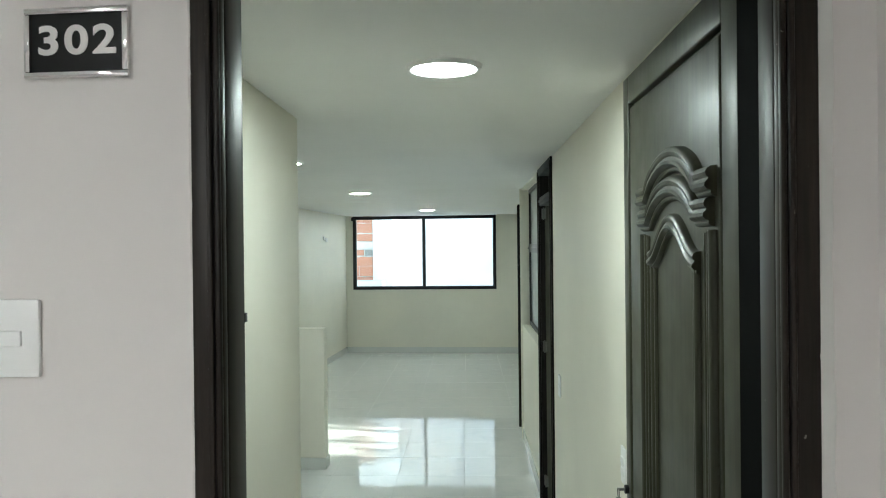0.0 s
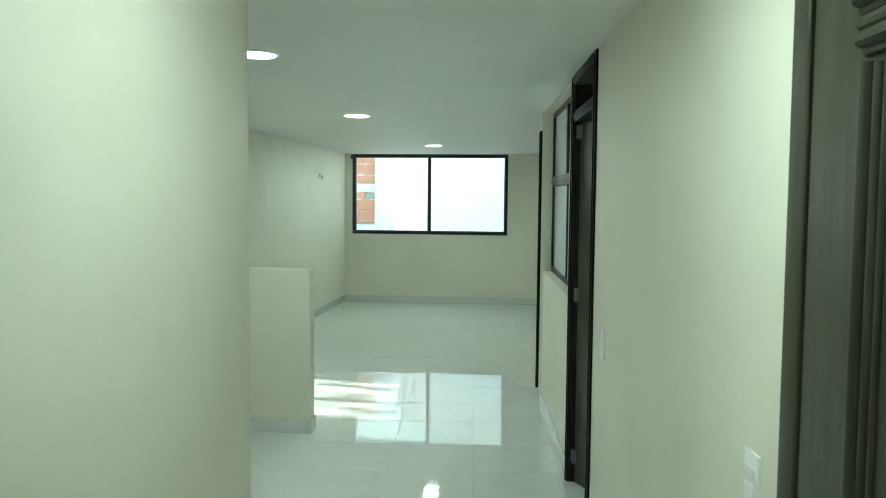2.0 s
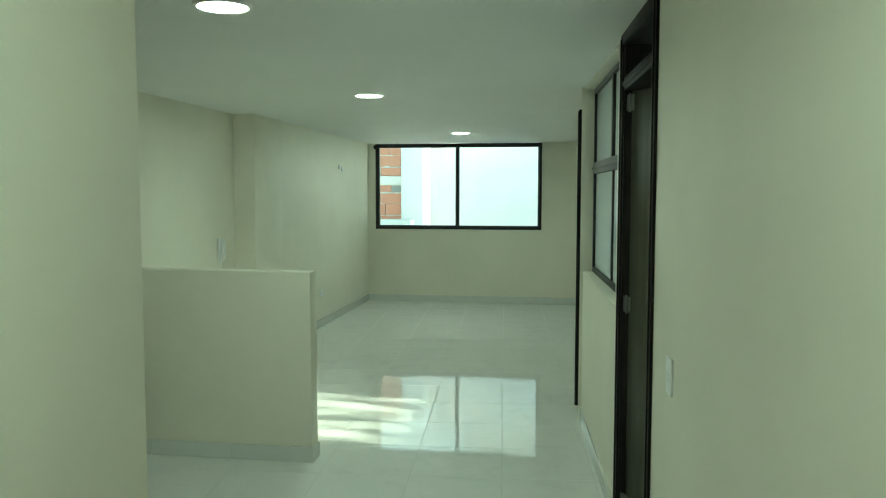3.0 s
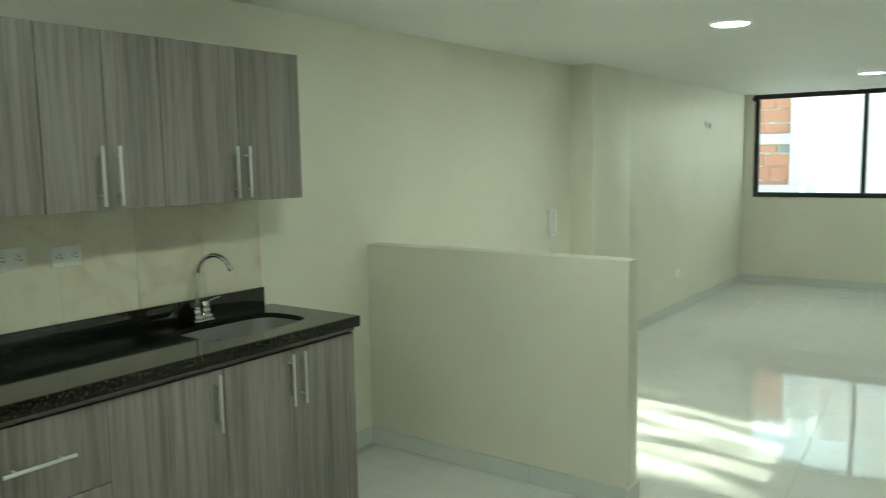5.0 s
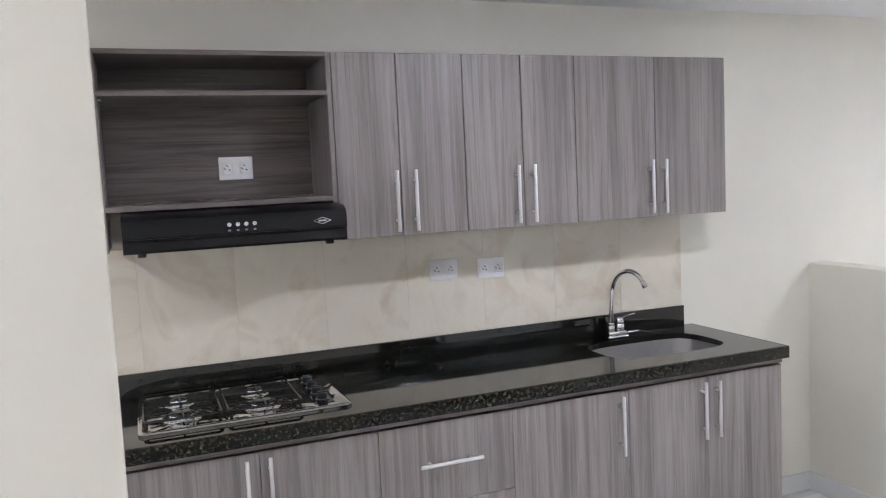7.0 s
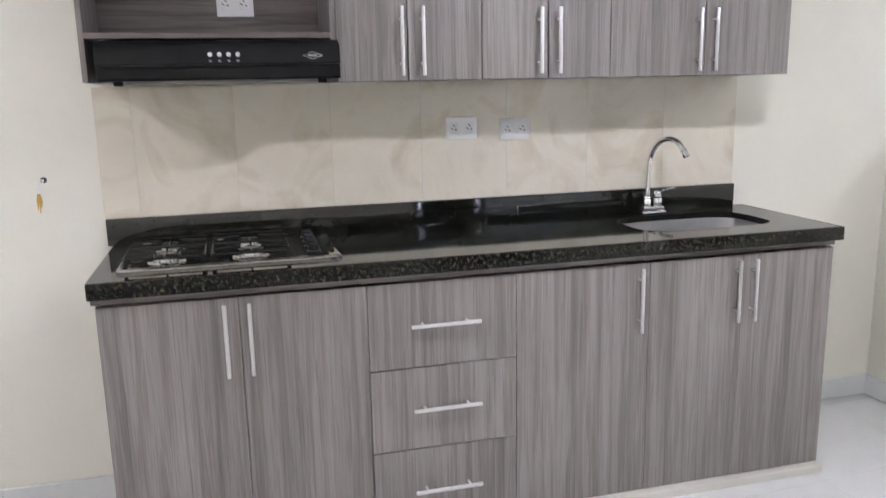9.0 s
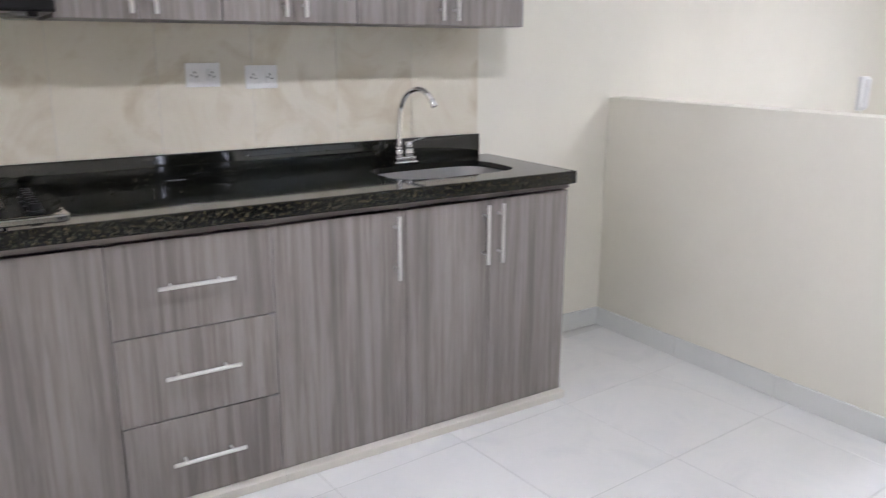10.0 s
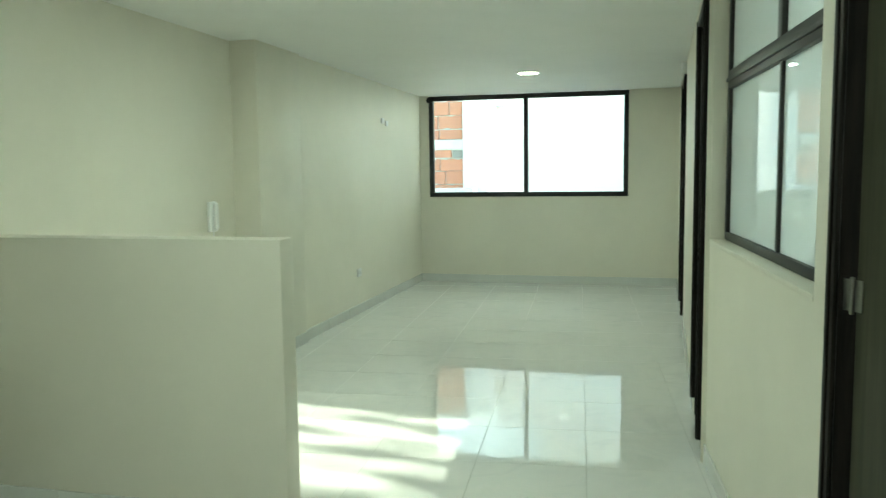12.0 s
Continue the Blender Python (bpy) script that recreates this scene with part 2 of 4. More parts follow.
def cyl(bm, p, axis, r, length, seg=20, r2=None, bevel=0.0):
    """A cylinder with its base at p, along the axis."""
    rot = Vector(axis).to_track_quat("Z", "Y").to_matrix().to_4x4()
    m = Matrix.Translation(Vector(p) + Vector(axis).normalized() * length / 2) @ rot
    made = bmesh.ops.create_cone(bm, cap_ends=True, segments=seg, radius1=r, radius2=r if r2 is None else r2, depth=length, matrix=m)
    if bevel > 0:
        edges = [e for e in {e for v in made["verts"] for e in v.link_edges} if any(len(f.verts) > 4 for f in e.link_faces)]
        bmesh.ops.bevel(bm, geom=edges, offset=bevel, segments=2, affect="EDGES", profile=0.5)
    return bm


def tube(bm, pts, r, seg=12, flat=1.0, cap=True):
    """A round bar swept along pts."""
    pts = [Vector(p) for p in pts]
    rings, side = [], None
    for i, p in enumerate(pts):
        d = (pts[min(i + 1, len(pts) - 1)] - pts[max(i - 1, 0)]).normalized()
        if side is None:
            side = d.orthogonal().normalized()
        side = (side - d * side.dot(d)).normalized()
        up = d.cross(side)
        rr = r[i] if isinstance(r, (list, tuple)) else r
        rings.append([bm.verts.new(p + rr * (side * math.cos(a) + up * flat * math.sin(a))) for a in (2 * math.pi * k / seg for k in range(seg))])
    for a, b in zip(rings, rings[1:]):
        for k in range(seg):
            bm.faces.new((a[k], a[(k + 1) % seg], b[(k + 1) % seg], b[k]))
    if cap:
        bm.faces.new(rings[0][::-1])
        bm.faces.new(rings[-1])
    return bm


def mesh_from(name, bm, mat, smooth=True):
    bmesh.ops.recalc_face_normals(bm, faces=bm.faces)
    me = bpy.data.meshes.new(name)
    bm.to_mesh(me)
    bm.free()
    me.materials.append(mat)
    if smooth:
        for p in me.polygons:
            p.use_smooth = True
        me.set_sharp_from_angle(angle=radians(35))
    return me


def thing(name, label, category, at=None, group="", kind=""):
    ob = new(name)
    ob.empty_display_size = 0.05
    if at is not None:
        ob.matrix_world = at
    return tagged(ob, label, category, group, kind)


def part(name, bm, mat, parent=None, label="", kind=""):
    ob = new(name, mesh_from(name, bm, mat))
    ob.parent = parent
    return tagged(ob, label, kind=kind)


def single(name, bm, mat, label, category, at=None, kind="", group=""):
    ob = new(name, mesh_from(name, bm, mat))
    if at is not None:
        ob.matrix_world = at
    return tagged(ob, label, category, group, kind)


def B():
    return bmesh.new()


# ---- the plan ----
H = 2.304
TILT = math.degrees(math.atan(0.0655))
RIGHT_A = pose(0.71, 7.64, 0, 0, 0, TILT)          # hall's right wall, ends at its far corner
RIGHT_B = pose(0.725, 7.10, 0, 0, 0, -math.degrees(math.atan(0.032)))
LEFT_HALL = pose(-0.175, 2.958, 0, 0, 0, TILT)
ENTRY_Y0, ENTRY_Y1 = 0.884, 1.068
KX = -2.372                                        # kitchen wall
WIN_Y = 12.88


def structure(name, bm, mat, label, at=None, category="wall"):
    return single(name, bm, mat, label, category, at, "structure")


def wall_with_openings(bm, x0, x1, y0, y1, z1, holes):
    """Boxes around openings (ya, yb, za, zb), given in order along y."""
    y = y0
    for ya, yb, za, zb in holes:
        box(bm, (x0, y, 0), (x1, ya, z1))
        if za > 0:
            box(bm, (x0, ya, 0), (x1, yb, za))
        if zb < z1:
            box(bm, (x0, ya, zb), (x1, yb, z1))
        y = yb
    box(bm, (x0, y, 0), (x1, y1, z1))
    return bm


# door and window places along the right walls (their own y)
D1A, D1B = -3.125, -2.325
IW_A, IW_B, IW_Z0 = -2.165, -0.55, 1.032
D2A, D2B = 0.03, 0.76
D3A, D3B = 3.30, 4.10

structure("wall_right_hall", wall_with_openings(B(), 0, 0.12, -6.585, -0.541, H + 0.05, [(D1A, D1B, 0, 2.285), (IW_A, IW_B, IW_Z0, 2.29)]), CREAM, "cream painted plaster wall of the hall", RIGHT_A)
structure("wall_right_living", wall_with_openings(B(), 0, 0.12, 0.0, 5.80, H + 0.05, [(D2A, D2B, 0, 2.15), (D3A, D3B, 0, 2.15)]), CREAM, "cream painted plaster wall with two doorways", RIGHT_B)
structure("wall_left_hall", box(B(), (-0.12, -1.892, 0), (0, 0, H + 0.05), 0.004), CREAM, "cream painted plaster wall beside the entrance", LEFT_HALL)
structure("wall_kitchen", box(B(), (KX - 0.15, ENTRY_Y1, 0), (KX, 9.2, H + 0.05)), CREAM, "cream painted kitchen wall")
structure("wall_pier", box(B(), (KX, 8.47, 0), (-2.17, 9.2, H + 0.05), 0.003), CREAM, "cream painted projecting pier")
structure("wall_left_living", box(B(), (-2.45, 9.2, 0), (-2.20, WIN_Y + 0.15, H + 0.05)), CREAM, "cream painted living room wall")
WX0, WX1, WZ0, WZ1 = -2.08, 0.335, 1.06, 2.296
bm = B()
box(bm, (-2.20, WIN_Y, 0), (1.1, WIN_Y + 0.15, WZ0))
box(bm, (-2.20, WIN_Y, WZ0), (WX0, WIN_Y + 0.15, H + 0.05))
box(bm, (WX1, WIN_Y, WZ0), (1.1, WIN_Y + 0.15, H + 0.05))
structure("wall_window", bm, CREAM, "cream painted wall below and beside the window")
structure("half_wall", box(B(), (KX, 6.0, 0), (-0.85, 6.115, 1.13), 0.006), CREAM, "low cream painted partition between kitchen and living room")
structure("ceiling", box(B(), (-2.6, ENTRY_Y1, H), (2.4, WIN_Y + 0.15, H + 0.12)), CEIL, "smooth white painted ceiling", category="ceiling")

# entrance wall with the doorway, and the corridor outside
EX0, EX1, EZ1 = 0.274, 1.100, 2.290
bm = B()
box(bm, (-2.6, ENTRY_Y0, 0), (EX0, ENTRY_Y1, 2.62))
box(bm, (EX1, ENTRY_Y0, 0), (2.4, 1.232, 2.62))
box(bm, (EX0, ENTRY_Y0, EZ1), (EX1, ENTRY_Y1, 2.62))
structure("wall_entrance", bm, CORR, "pale grey painted wall around the entrance door")
structure("wall_corridor_side", box(B(), (1.172, -2.0, 0), (1.32, ENTRY_Y0, 2.62)), CORR, "pale grey painted corridor wall")
structure("wall_corridor_back", box(B(), (-2.6, -2.12, 0), (1.32, -2.0, 2.62)), CORR, "pale grey painted corridor wall")
structure("wall_corridor_end", box(B(), (-2.7, -2.0, 0), (-2.6, ENTRY_Y0, 2.62)), CORR, "pale grey painted corridor wall")
structure("ceiling_corridor", box(B(), (-2.6, -2.0, 2.5), (1.172, ENTRY_Y0, 2.6)), CEIL, "white painted corridor ceiling", category="ceiling")
# rooms behind the right wall
# unseen opening added here to let the side panel's glow in
structure("wall_bedroom", wall_with_openings(B(), 2.3, 2.4, ENTRY_Y1, 7.72, H, [(4.6, 7.0, 0.9, 2.25)]), CREAM, "cream painted bedroom wall")
structure("wall_bedroom_end", box(B(), (0.83, 7.72, 0), (2.4, 7.82, H)), CREAM, "cream painted bedroom wall")
structure("wall_back_rooms", box(B(), (2.3, 7.82, 0), (2.4, 13.03, H)), CREAM, "cream painted room wall")


# ---- skirting ----
def skirting(y0, y1, at, inward=-1, skip=()):
    """A run of skirting along a wall's own y."""
    y = y0
    for a, b in list(skip) + [(y1, y1)]:
        n = max(1, round((a - y) / 0.51))
        bm = B()
        for k in range(n):
            ya, yb = y + (a - y) * k / n, y + (a - y) * (k + 1) / n
            if yb - ya > 0.01:
                xs = sorted((0.0, inward * 0.010))
                box(bm, (xs[0], ya + 0.0008, 0), (xs[1], yb - 0.0008, 0.092), 0.002, 1)
        if a - y > 0.02:
            single("baseboard", bm, SKIRT, "pale grey glazed tile skirting along the wall", "skirting", at, "structure")
        else:
            bm.free()
        y = b


skirting(-6.58, -0.541, RIGHT_A, -1, [(D1A - 0.06, D1B + 0.06)])
skirting(0.0, 5.77, RIGHT_B, -1, [(0.0, D2B + 0.05), (D3A - 0.05, D3B + 0.05)])
skirting(-1.89, 0.01, LEFT_HALL, 1)
skirting(0.0, 0.12, LEFT_HALL @ pose(0, 0, 0, 0, 0, 90), 1)
skirting(ENTRY_Y1, 2.9, pose(KX, 0, 0), 1)
skirting(5.30, 6.0, pose(KX, 0, 0), 1)
skirting(6.115, 8.47, pose(KX, 0, 0), 1)
skirting(8.46, 9.2, pose(-2.17, 0, 0), 1)
skirting(9.2, WIN_Y, pose(-2.20, 0, 0), 1)
skirting(-0.9, 2.20, pose(0, WIN_Y, 0, 0, 0, 90), -1)
skirting(0.84, -KX, pose(0, 6.0, 0, 0, 0, 90), -1)
skirting(5.99, 6.125, pose(-0.85, 0, 0), 1)
skirting(0.84, -KX, pose(0, 6.115, 0, 0, 0, 90), 1)



# ---- big window ----
def big_window():
    w = thing("window_1", "black aluminium sliding window with two panes onto the yard", "window", kind="structure")
    y0, y1 = WIN_Y - 0.012, WIN_Y + 0.05
    bm = B()
    f = 0.055
    box(bm, (WX0, y0, WZ0), (WX1, y1, WZ0 + f), 0.003)
    box(bm, (WX0, y0, WZ1 - f), (WX1, y1, WZ1), 0.003)
    box(bm, (WX0, y0, WZ0 + f), (WX0 + f, y1, WZ1 - f), 0.003)
    box(bm, (WX1 - f, y0, WZ0 + f), (WX1, y1, WZ1 - f), 0.003)
    part("window_frame", bm, BLACK_WINDOW, w)
    mx = -0.873
    part("mullion", box(B(), (mx - 0.026, y0 - 0.004, WZ0 + f - 0.004), (mx + 0.026, y1 - 0.01, WZ1 - f + 0.004), 0.003), BLACK_WINDOW, w)
    part("corner_clip", cyl(B(), (WX0 + 0.005, y0 - 0.012, WZ1 - 0.045), (0, 1, 0), 0.035, 0.03, 16, bevel=0.004), BLACK_WINDOW, w)
    part("sill", box(B(), (WX0 - 0.0, WIN_Y - 0.006, WZ0 - 0.022), (WX1, WIN_Y + 0.14, WZ0 - 0.001), 0.003), CREAM, w)
    for a, b in ((WX0 + f, mx - 0.02), (mx + 0.02, WX1 - f)):
        p = part("pane", box(B(), (a, WIN_Y + 0.018, WZ0 + f), (b, WIN_Y + 0.023, WZ1 - f)), GLASS, w)
        p.visible_shadow = False
    return w


big_window()


# ---- window in the hall wall ----
def hall_window():
    w = thing("window_2", "dark bronze aluminium interior window with frosted panes", "window", RIGHT_A, kind="structure")
    x0, x1, za, zb, f = 0.062, 0.10, IW_Z0 + 0.02, 2.29, 0.035
    ya, yb = IW_A, IW_B
    bm = B()
    box(bm, (x0, ya, za), (x1, yb, za + f), 0.002)
    box(bm, (x0, ya, zb - f), (x1, yb, zb), 0.002)
    box(bm, (x0, ya, za + f), (x1, ya + f, zb - f), 0.002)
    box(bm, (x0, yb - f, za + f), (x1, yb, zb - f), 0.002)
    part("window_frame", bm, BRONZE, w)
    tz0, tz1 = 1.718, 1.795
    bm = B()
    box(bm, (x0 - 0.006, ya + f, tz0), (x1, yb - f, tz1), 0.003)
    box(bm, (x0 - 0.014, ya + f, tz0 + 0.028), (x0 - 0.004, yb - f, tz0 + 0.044), 0.002)
    part("transom", bm, BRONZE, w)
    ym = -1.475
    part("mullion", box(B(), (x0 + 0.004, ym - 0.014, za + f), (x1 - 0.005, ym + 0.014, tz0), 0.002), BRONZE, w)
    part("mullion", box(B(), (x0 - 0.003, ym - 0.028, tz1), (x1, ym + 0.028, zb - f), 0.002), BRONZE, w)
    for a, b, c, d in ((ya + f, ym, za + f, tz0), (ym, yb - f, za + f, tz0), (ya + f, ym, tz1, zb - f), (ym, yb - f, tz1, zb - f)):
        part("pane", box(B(), (x0 + 0.016, a, c), (x0 + 0.021, b, d)), FROSTED, w)
    part("sill", box(B(), (-0.003, ya + 0.001, IW_Z0 + 0.001), (0.119, yb - 0.001, IW_Z0 + 0.019), 0.002), CREAM, w)
    return w


hall_window()


# ---- doors of the right walls ----
def hinge(parent, p):
    bm = B()
    box(bm, (p[0] - 0.001, p[1] - 0.035, p[2] - 0.045), (p[0] + 0.002, p[1] + 0.0, p[2] + 0.045), 0.001)
    cyl(bm, (p[0], p[1] - 0.037, p[2] - 0.05), (0, 0, 1), 0.006, 0.10, 12)
    return bm


def door_frame(d, ya, yb, ztop, depth, face=0.045, proud=0.014, foot=0.0):
    """Jambs, head and moulded architraves of a doorway in a wall whose room side is at local x = 0."""
    for y0, y1, ya_face, yb_face in ((ya, ya + 0.028, ya - face + 0.03, ya + 0.03), (yb - 0.028, yb, yb - 0.03, yb + face - 0.03)):
        bm = B()
        box(bm, (0, y0, 0), (depth, y1, ztop), 0.002)
        box(bm, (-proud, ya_face, foot), (0.0, yb_face, ztop + face - 0.03), 0.004)
        m = (ya_face + yb_face) / 2
        box(bm, (-proud - 0.006, m - 0.010, foot), (-proud + 0.002, m + 0.010, ztop), 0.003)
        part("jamb", bm, FRAME, d)
    bm = B()
    box(bm, (0, ya + 0.028, ztop - 0.028), (depth, yb - 0.028, ztop), 0.002)
    box(bm, (-proud, ya + 0.028, ztop - 0.03), (0, yb - 0.028, ztop + face - 0.03), 0.004)
    part("head", bm, FRAME, d)


def hall_door():
    d = thing("door_2", "dark wooden door standing open into the bedroom, with a transom", "door", RIGHT_A, kind="structure")
    door_frame(d, D1A, D1B, 2.285, 0.12, 0.06, 0.012)
    bm = B()
    box(bm, (-0.004, D1A + 0.028, 2.05), (0.12, D1B - 0.028, 2.11), 0.004)
    box(bm, (-0.010, D1A + 0.028, 2.07), (0.0, D1B - 0.028, 2.09), 0.003)
    part("transom_bar", bm, FRAME, d)
    bm = B()
    box(bm, (0.010, -0.037, 0.012), (0.735, 0.0, 2.045), 0.003)
    leaf = part("leaf", bm, DARK_WOOD, d)
    leaf.matrix_local = pose(0.058, D1B - 0.036, 0, 0, 0, -66)
    for z0, z1 in ((0.2, 0.95), (1.1, 1.9)):
        part("panel", box(B(), (0.15, -0.042, z0), (0.62, -0.036, z1), 0.003), DARK_WOOD, leaf)
    for z in (0.158, 1.083, 1.995):
        bm = B()
        box(bm, (0.006, -0.0395, z - 0.036), (0.030, -0.0365, z + 0.036), 0.001)
        box(bm, (-0.026, -0.0415, z - 0.036), (0.000, -0.0385, z + 0.036), 0.001)
        cyl(bm, (0.003, -0.0425, z - 0.0425), (0, 0, 1), 0.0055, 0.085, 12, bevel=0.002)
        part("hinge", bm, HINGE, leaf, "plain steel hinge")
    return d


def room_door(name, ya, yb, label):
    d = thing(name, label, "door", RIGHT_B, kind="structure")
    door_frame(d, ya, yb, 2.15, 0.12, 0.040, 0.020, 0.10)
    bm = B()
    box(bm, (0.072, ya + 0.03, 0.01), (0.108, yb - 0.03, 2.118), 0.003)
    leaf = part("leaf", bm, DARK_WOOD, d)
    bm = B()
    cyl(bm, (0.072, yb - 0.09, 1.0), (-1, 0, 0), 0.012, 0.04, 14)
    cyl(bm, (0.034, yb - 0.09, 1.0), (-1, 0, 0), 0.027, 0.028, 18, bevel=0.006)
    part("door_knob", bm, STEEL, leaf, "steel door knob")
    return d


hall_door()
room_door("door_3", D2A, D2B, "narrow dark wooden door in a black frame")
room_door("door_4", D3A, D3B, "dark wooden door in a black frame near the window")


# ---- entrance door ----
def carved_band(path, scale=1.0):
    """An ogee moulding swept along path, (y, z) points in the leaf's face, standing out toward -x."""
    prof = [(0.004, 0.0), (-0.012, -0.001), (-0.020, -0.005), (-0.024, -0.011), (-0.022, -0.017), (-0.017, -0.020), (-0.019, -0.024),
            (-0.025, -0.028), (-0.026, -0.034), (-0.020, -0.039), (-0.011, -0.041), (-0.012, -0.045), (-0.009, -0.049), (0.004, -0.052)]
    bm = B()
    rows = []
    for i, (y, z) in enumerate(path):
        ya, za = path[max(i - 1, 0)]
        yb, zb = path[min(i + 1, len(path) - 1)]
        t = Vector((yb - ya, zb - za)).normalized()
        nrm = Vector((-t.y, t.x))
        rows.append([bm.verts.new((d * scale * 0.72, y + nrm.x * o * scale, z + nrm.y * o * scale)) for d, o in prof])
    for p, q in zip(rows, rows[1:]):
        for k in range(len(prof) - 1):
            bm.faces.new((p[k], p[k + 1], q[k + 1], q[k]))
    bm.faces.new(rows[0])
    bm.faces.new(rows[-1][::-1])
    return bm


def entrance():
    d = thing("door_1", "dark carved wooden entrance door standing open", "door", kind="structure")
    lx, rx, top = 0.320, 1.045, 2.290
    for side, x_in, x_out, x_reb in ((-1, lx, 0.276, 0.277), (1, rx, 1.096, 1.0985)):
        bm = B()
        a, b = sorted((x_in, x_out))
        box(bm, (a, ENTRY_Y0 - 0.016, 0), (b, ENTRY_Y0 + 0.002, top + 0.04), 0.004)
        a, b = sorted((x_in, EX0 if side < 0 else EX1))
        box(bm, (a, ENTRY_Y0 + 0.002, 0), (b, 0.950, top), 0.003)
        a, b = sorted((x_reb, EX0 if side < 0 else EX1))
        box(bm, (a, 0.950, 0), (b, ENTRY_Y1 + 0.003, top), 0.002)
        for o in (0.005, 0.016):
            c = x_in + side * o
            box(bm, (c - 0.004, ENTRY_Y0 - 0.023, 0), (c + 0.004, ENTRY_Y0 - 0.013, top), 0.003)
        part("jamb", bm, ENTRY_FRAME, d)
    part("head", box(B(), (lx, ENTRY_Y0 - 0.016, top - 0.03), (rx, ENTRY_Y1 + 0.003, top + 0.04), 0.004), ENTRY_FRAME, d)
    bm = B()
    box(bm, (0.274, 1.050, 1.661), (0.2803, ENTRY_Y1 + 0.006, 1.676), 0.001)
    part("latch_keep", bm, BLACK_PLASTIC, d)

    # the leaf: y along its width, its carved face toward -x
    leaf_at = pose(1.096, 1.236, 0, 0, 0, 3.946)
    W, Z0, Z1, T = 0.973, 0.012, 2.264, 0.030
    s0, s1, rail = 0.090, 0.064, 0.080
    bm = B()
    box(bm, (0.018, 0.02, Z0 + 0.02), (T - 0.010, W - 0.02, Z1 - 0.02))
    for y0, y1, z0, z1 in ((0, s0, Z0, Z1), (W - s1, W, Z0, Z1), (s0, W - s1, Z1 - rail, Z1), (s0, W - s1, Z0, Z0 + 0.2)):
        box(bm, (0, y0, z0), (T, y1, z1), 0.005, 3)
    leaf = part("leaf", bm, DARK_WOOD, d)
    leaf.matrix_local = leaf_at
    part("field", box(B(), (0.002, s0 + 0.012, Z0 + 0.23), (0.022, W - s1 - 0.012, Z1 - rail - 0.012), 0.008, 3), DARK_WOOD, leaf)
    # black strip and sheet darken the shaded gap between leaf and jamb
    part("edge_seal", box(B(), (-0.0005, -0.0035, Z0), (T - 0.001, -0.0005, Z1), 0.001, 1), GAP_SHADE, leaf, "matt black strip standing in for shade at the hinge edge")
    part("reveal_lining", box(B(), (1.0935, 0.951, 0.0), (1.0980, 1.230, top - 0.035), 0.001, 1), GAP_SHADE, d, "matt black sheet standing in for shade behind the jamb")
    yc, KEY_Z = 0.425, 1.062

    def arch(half, hump, base, rise):
        """Level shoulders that break into a round arch."""
        ts = [-half + (half - hump) * k / 4 for k in range(4)] + [hump * math.sin(math.pi / 2 * (-1 + 2 * k / 40)) for k in range(41)] + [hump + (half - hump) * k / 4 for k in range(1, 5)]
        return [(yc + 0.002 + u, base if abs(u) >= hump else base + rise * (1 - abs(u / hump) ** 2.0) ** 0.72) for u in ts]

    part("carved_arch", carved_band(arch(0.304, 0.216, 1.928, 0.071), 1.15), DARK_WOOD, leaf)
    part("carved_arch", carved_band(arch(0.290, 0.200, 1.870, 0.064), 1.12), DARK_WOOD, leaf)
    swell = [(yc - 0.002 + 0.200 * u, 1.765 + 0.084 * (0.5 + 0.5 * math.cos(math.pi * abs(u) ** 1.15))) for u in (-1 + k / 24 for k in range(49))]
    part("carved_arch", carved_band(swell, 0.95), DARK_WOOD, leaf)
    for dy, top_z, r in ((0.290, 1.806, 0.014), (0.262, 1.803, 0.009), (0.240, 1.800, 0.007), (0.186, 1.728, 0.012), (0.164, 1.722, 0.008)):
        for sgn in (-1, 1):
            bm = B()
            tube(bm, [(0.002, yc + sgn * dy, Z0 + 0.30), (0.002, yc + sgn * dy, top_z)], r, 12)
            part("carved_moulding", bm, DARK_WOOD, leaf)
    bm = B()
    cyl(bm, (0.0, W - 0.028, KEY_Z), (-1, 0, 0), 0.013, 0.012, 18, bevel=0.002)
    lock = part("lock_cylinder", bm, BLACK_PLASTIC, leaf)
    bm = B()
    ring = [(-0.030, W - 0.028 + 0.014 * math.sin(a), KEY_Z - 0.010 + 0.014 * math.cos(a)) for a in (2 * math.pi * k / 16 for k in range(17))]
    tube(bm, ring, 0.0014, 6)
    for k, lean in enumerate((-0.5, -0.1, 0.35)):
        a, b = Vector((-0.026 - 0.004 * k, W - 0.028, KEY_Z - 0.024)), Vector((-0.026 - 0.004 * k, W - 0.028 + 0.05 * lean, KEY_Z - 0.080))
        cyl(bm, a + Vector((0.001, 0, -0.010)), (-1, 0, 0), 0.011, 0.002, 14)
        tube(bm, [a, b], 0.0035, 6, 0.4)
    box(bm, (-0.030, W - 0.031, KEY_Z - 0.004), (-0.010, W - 0.025, KEY_Z + 0.004), 0.001, 1)
    part("keys", bm, HINGE, lock, "small bunch of dull metal keys")
    return d


entrance()


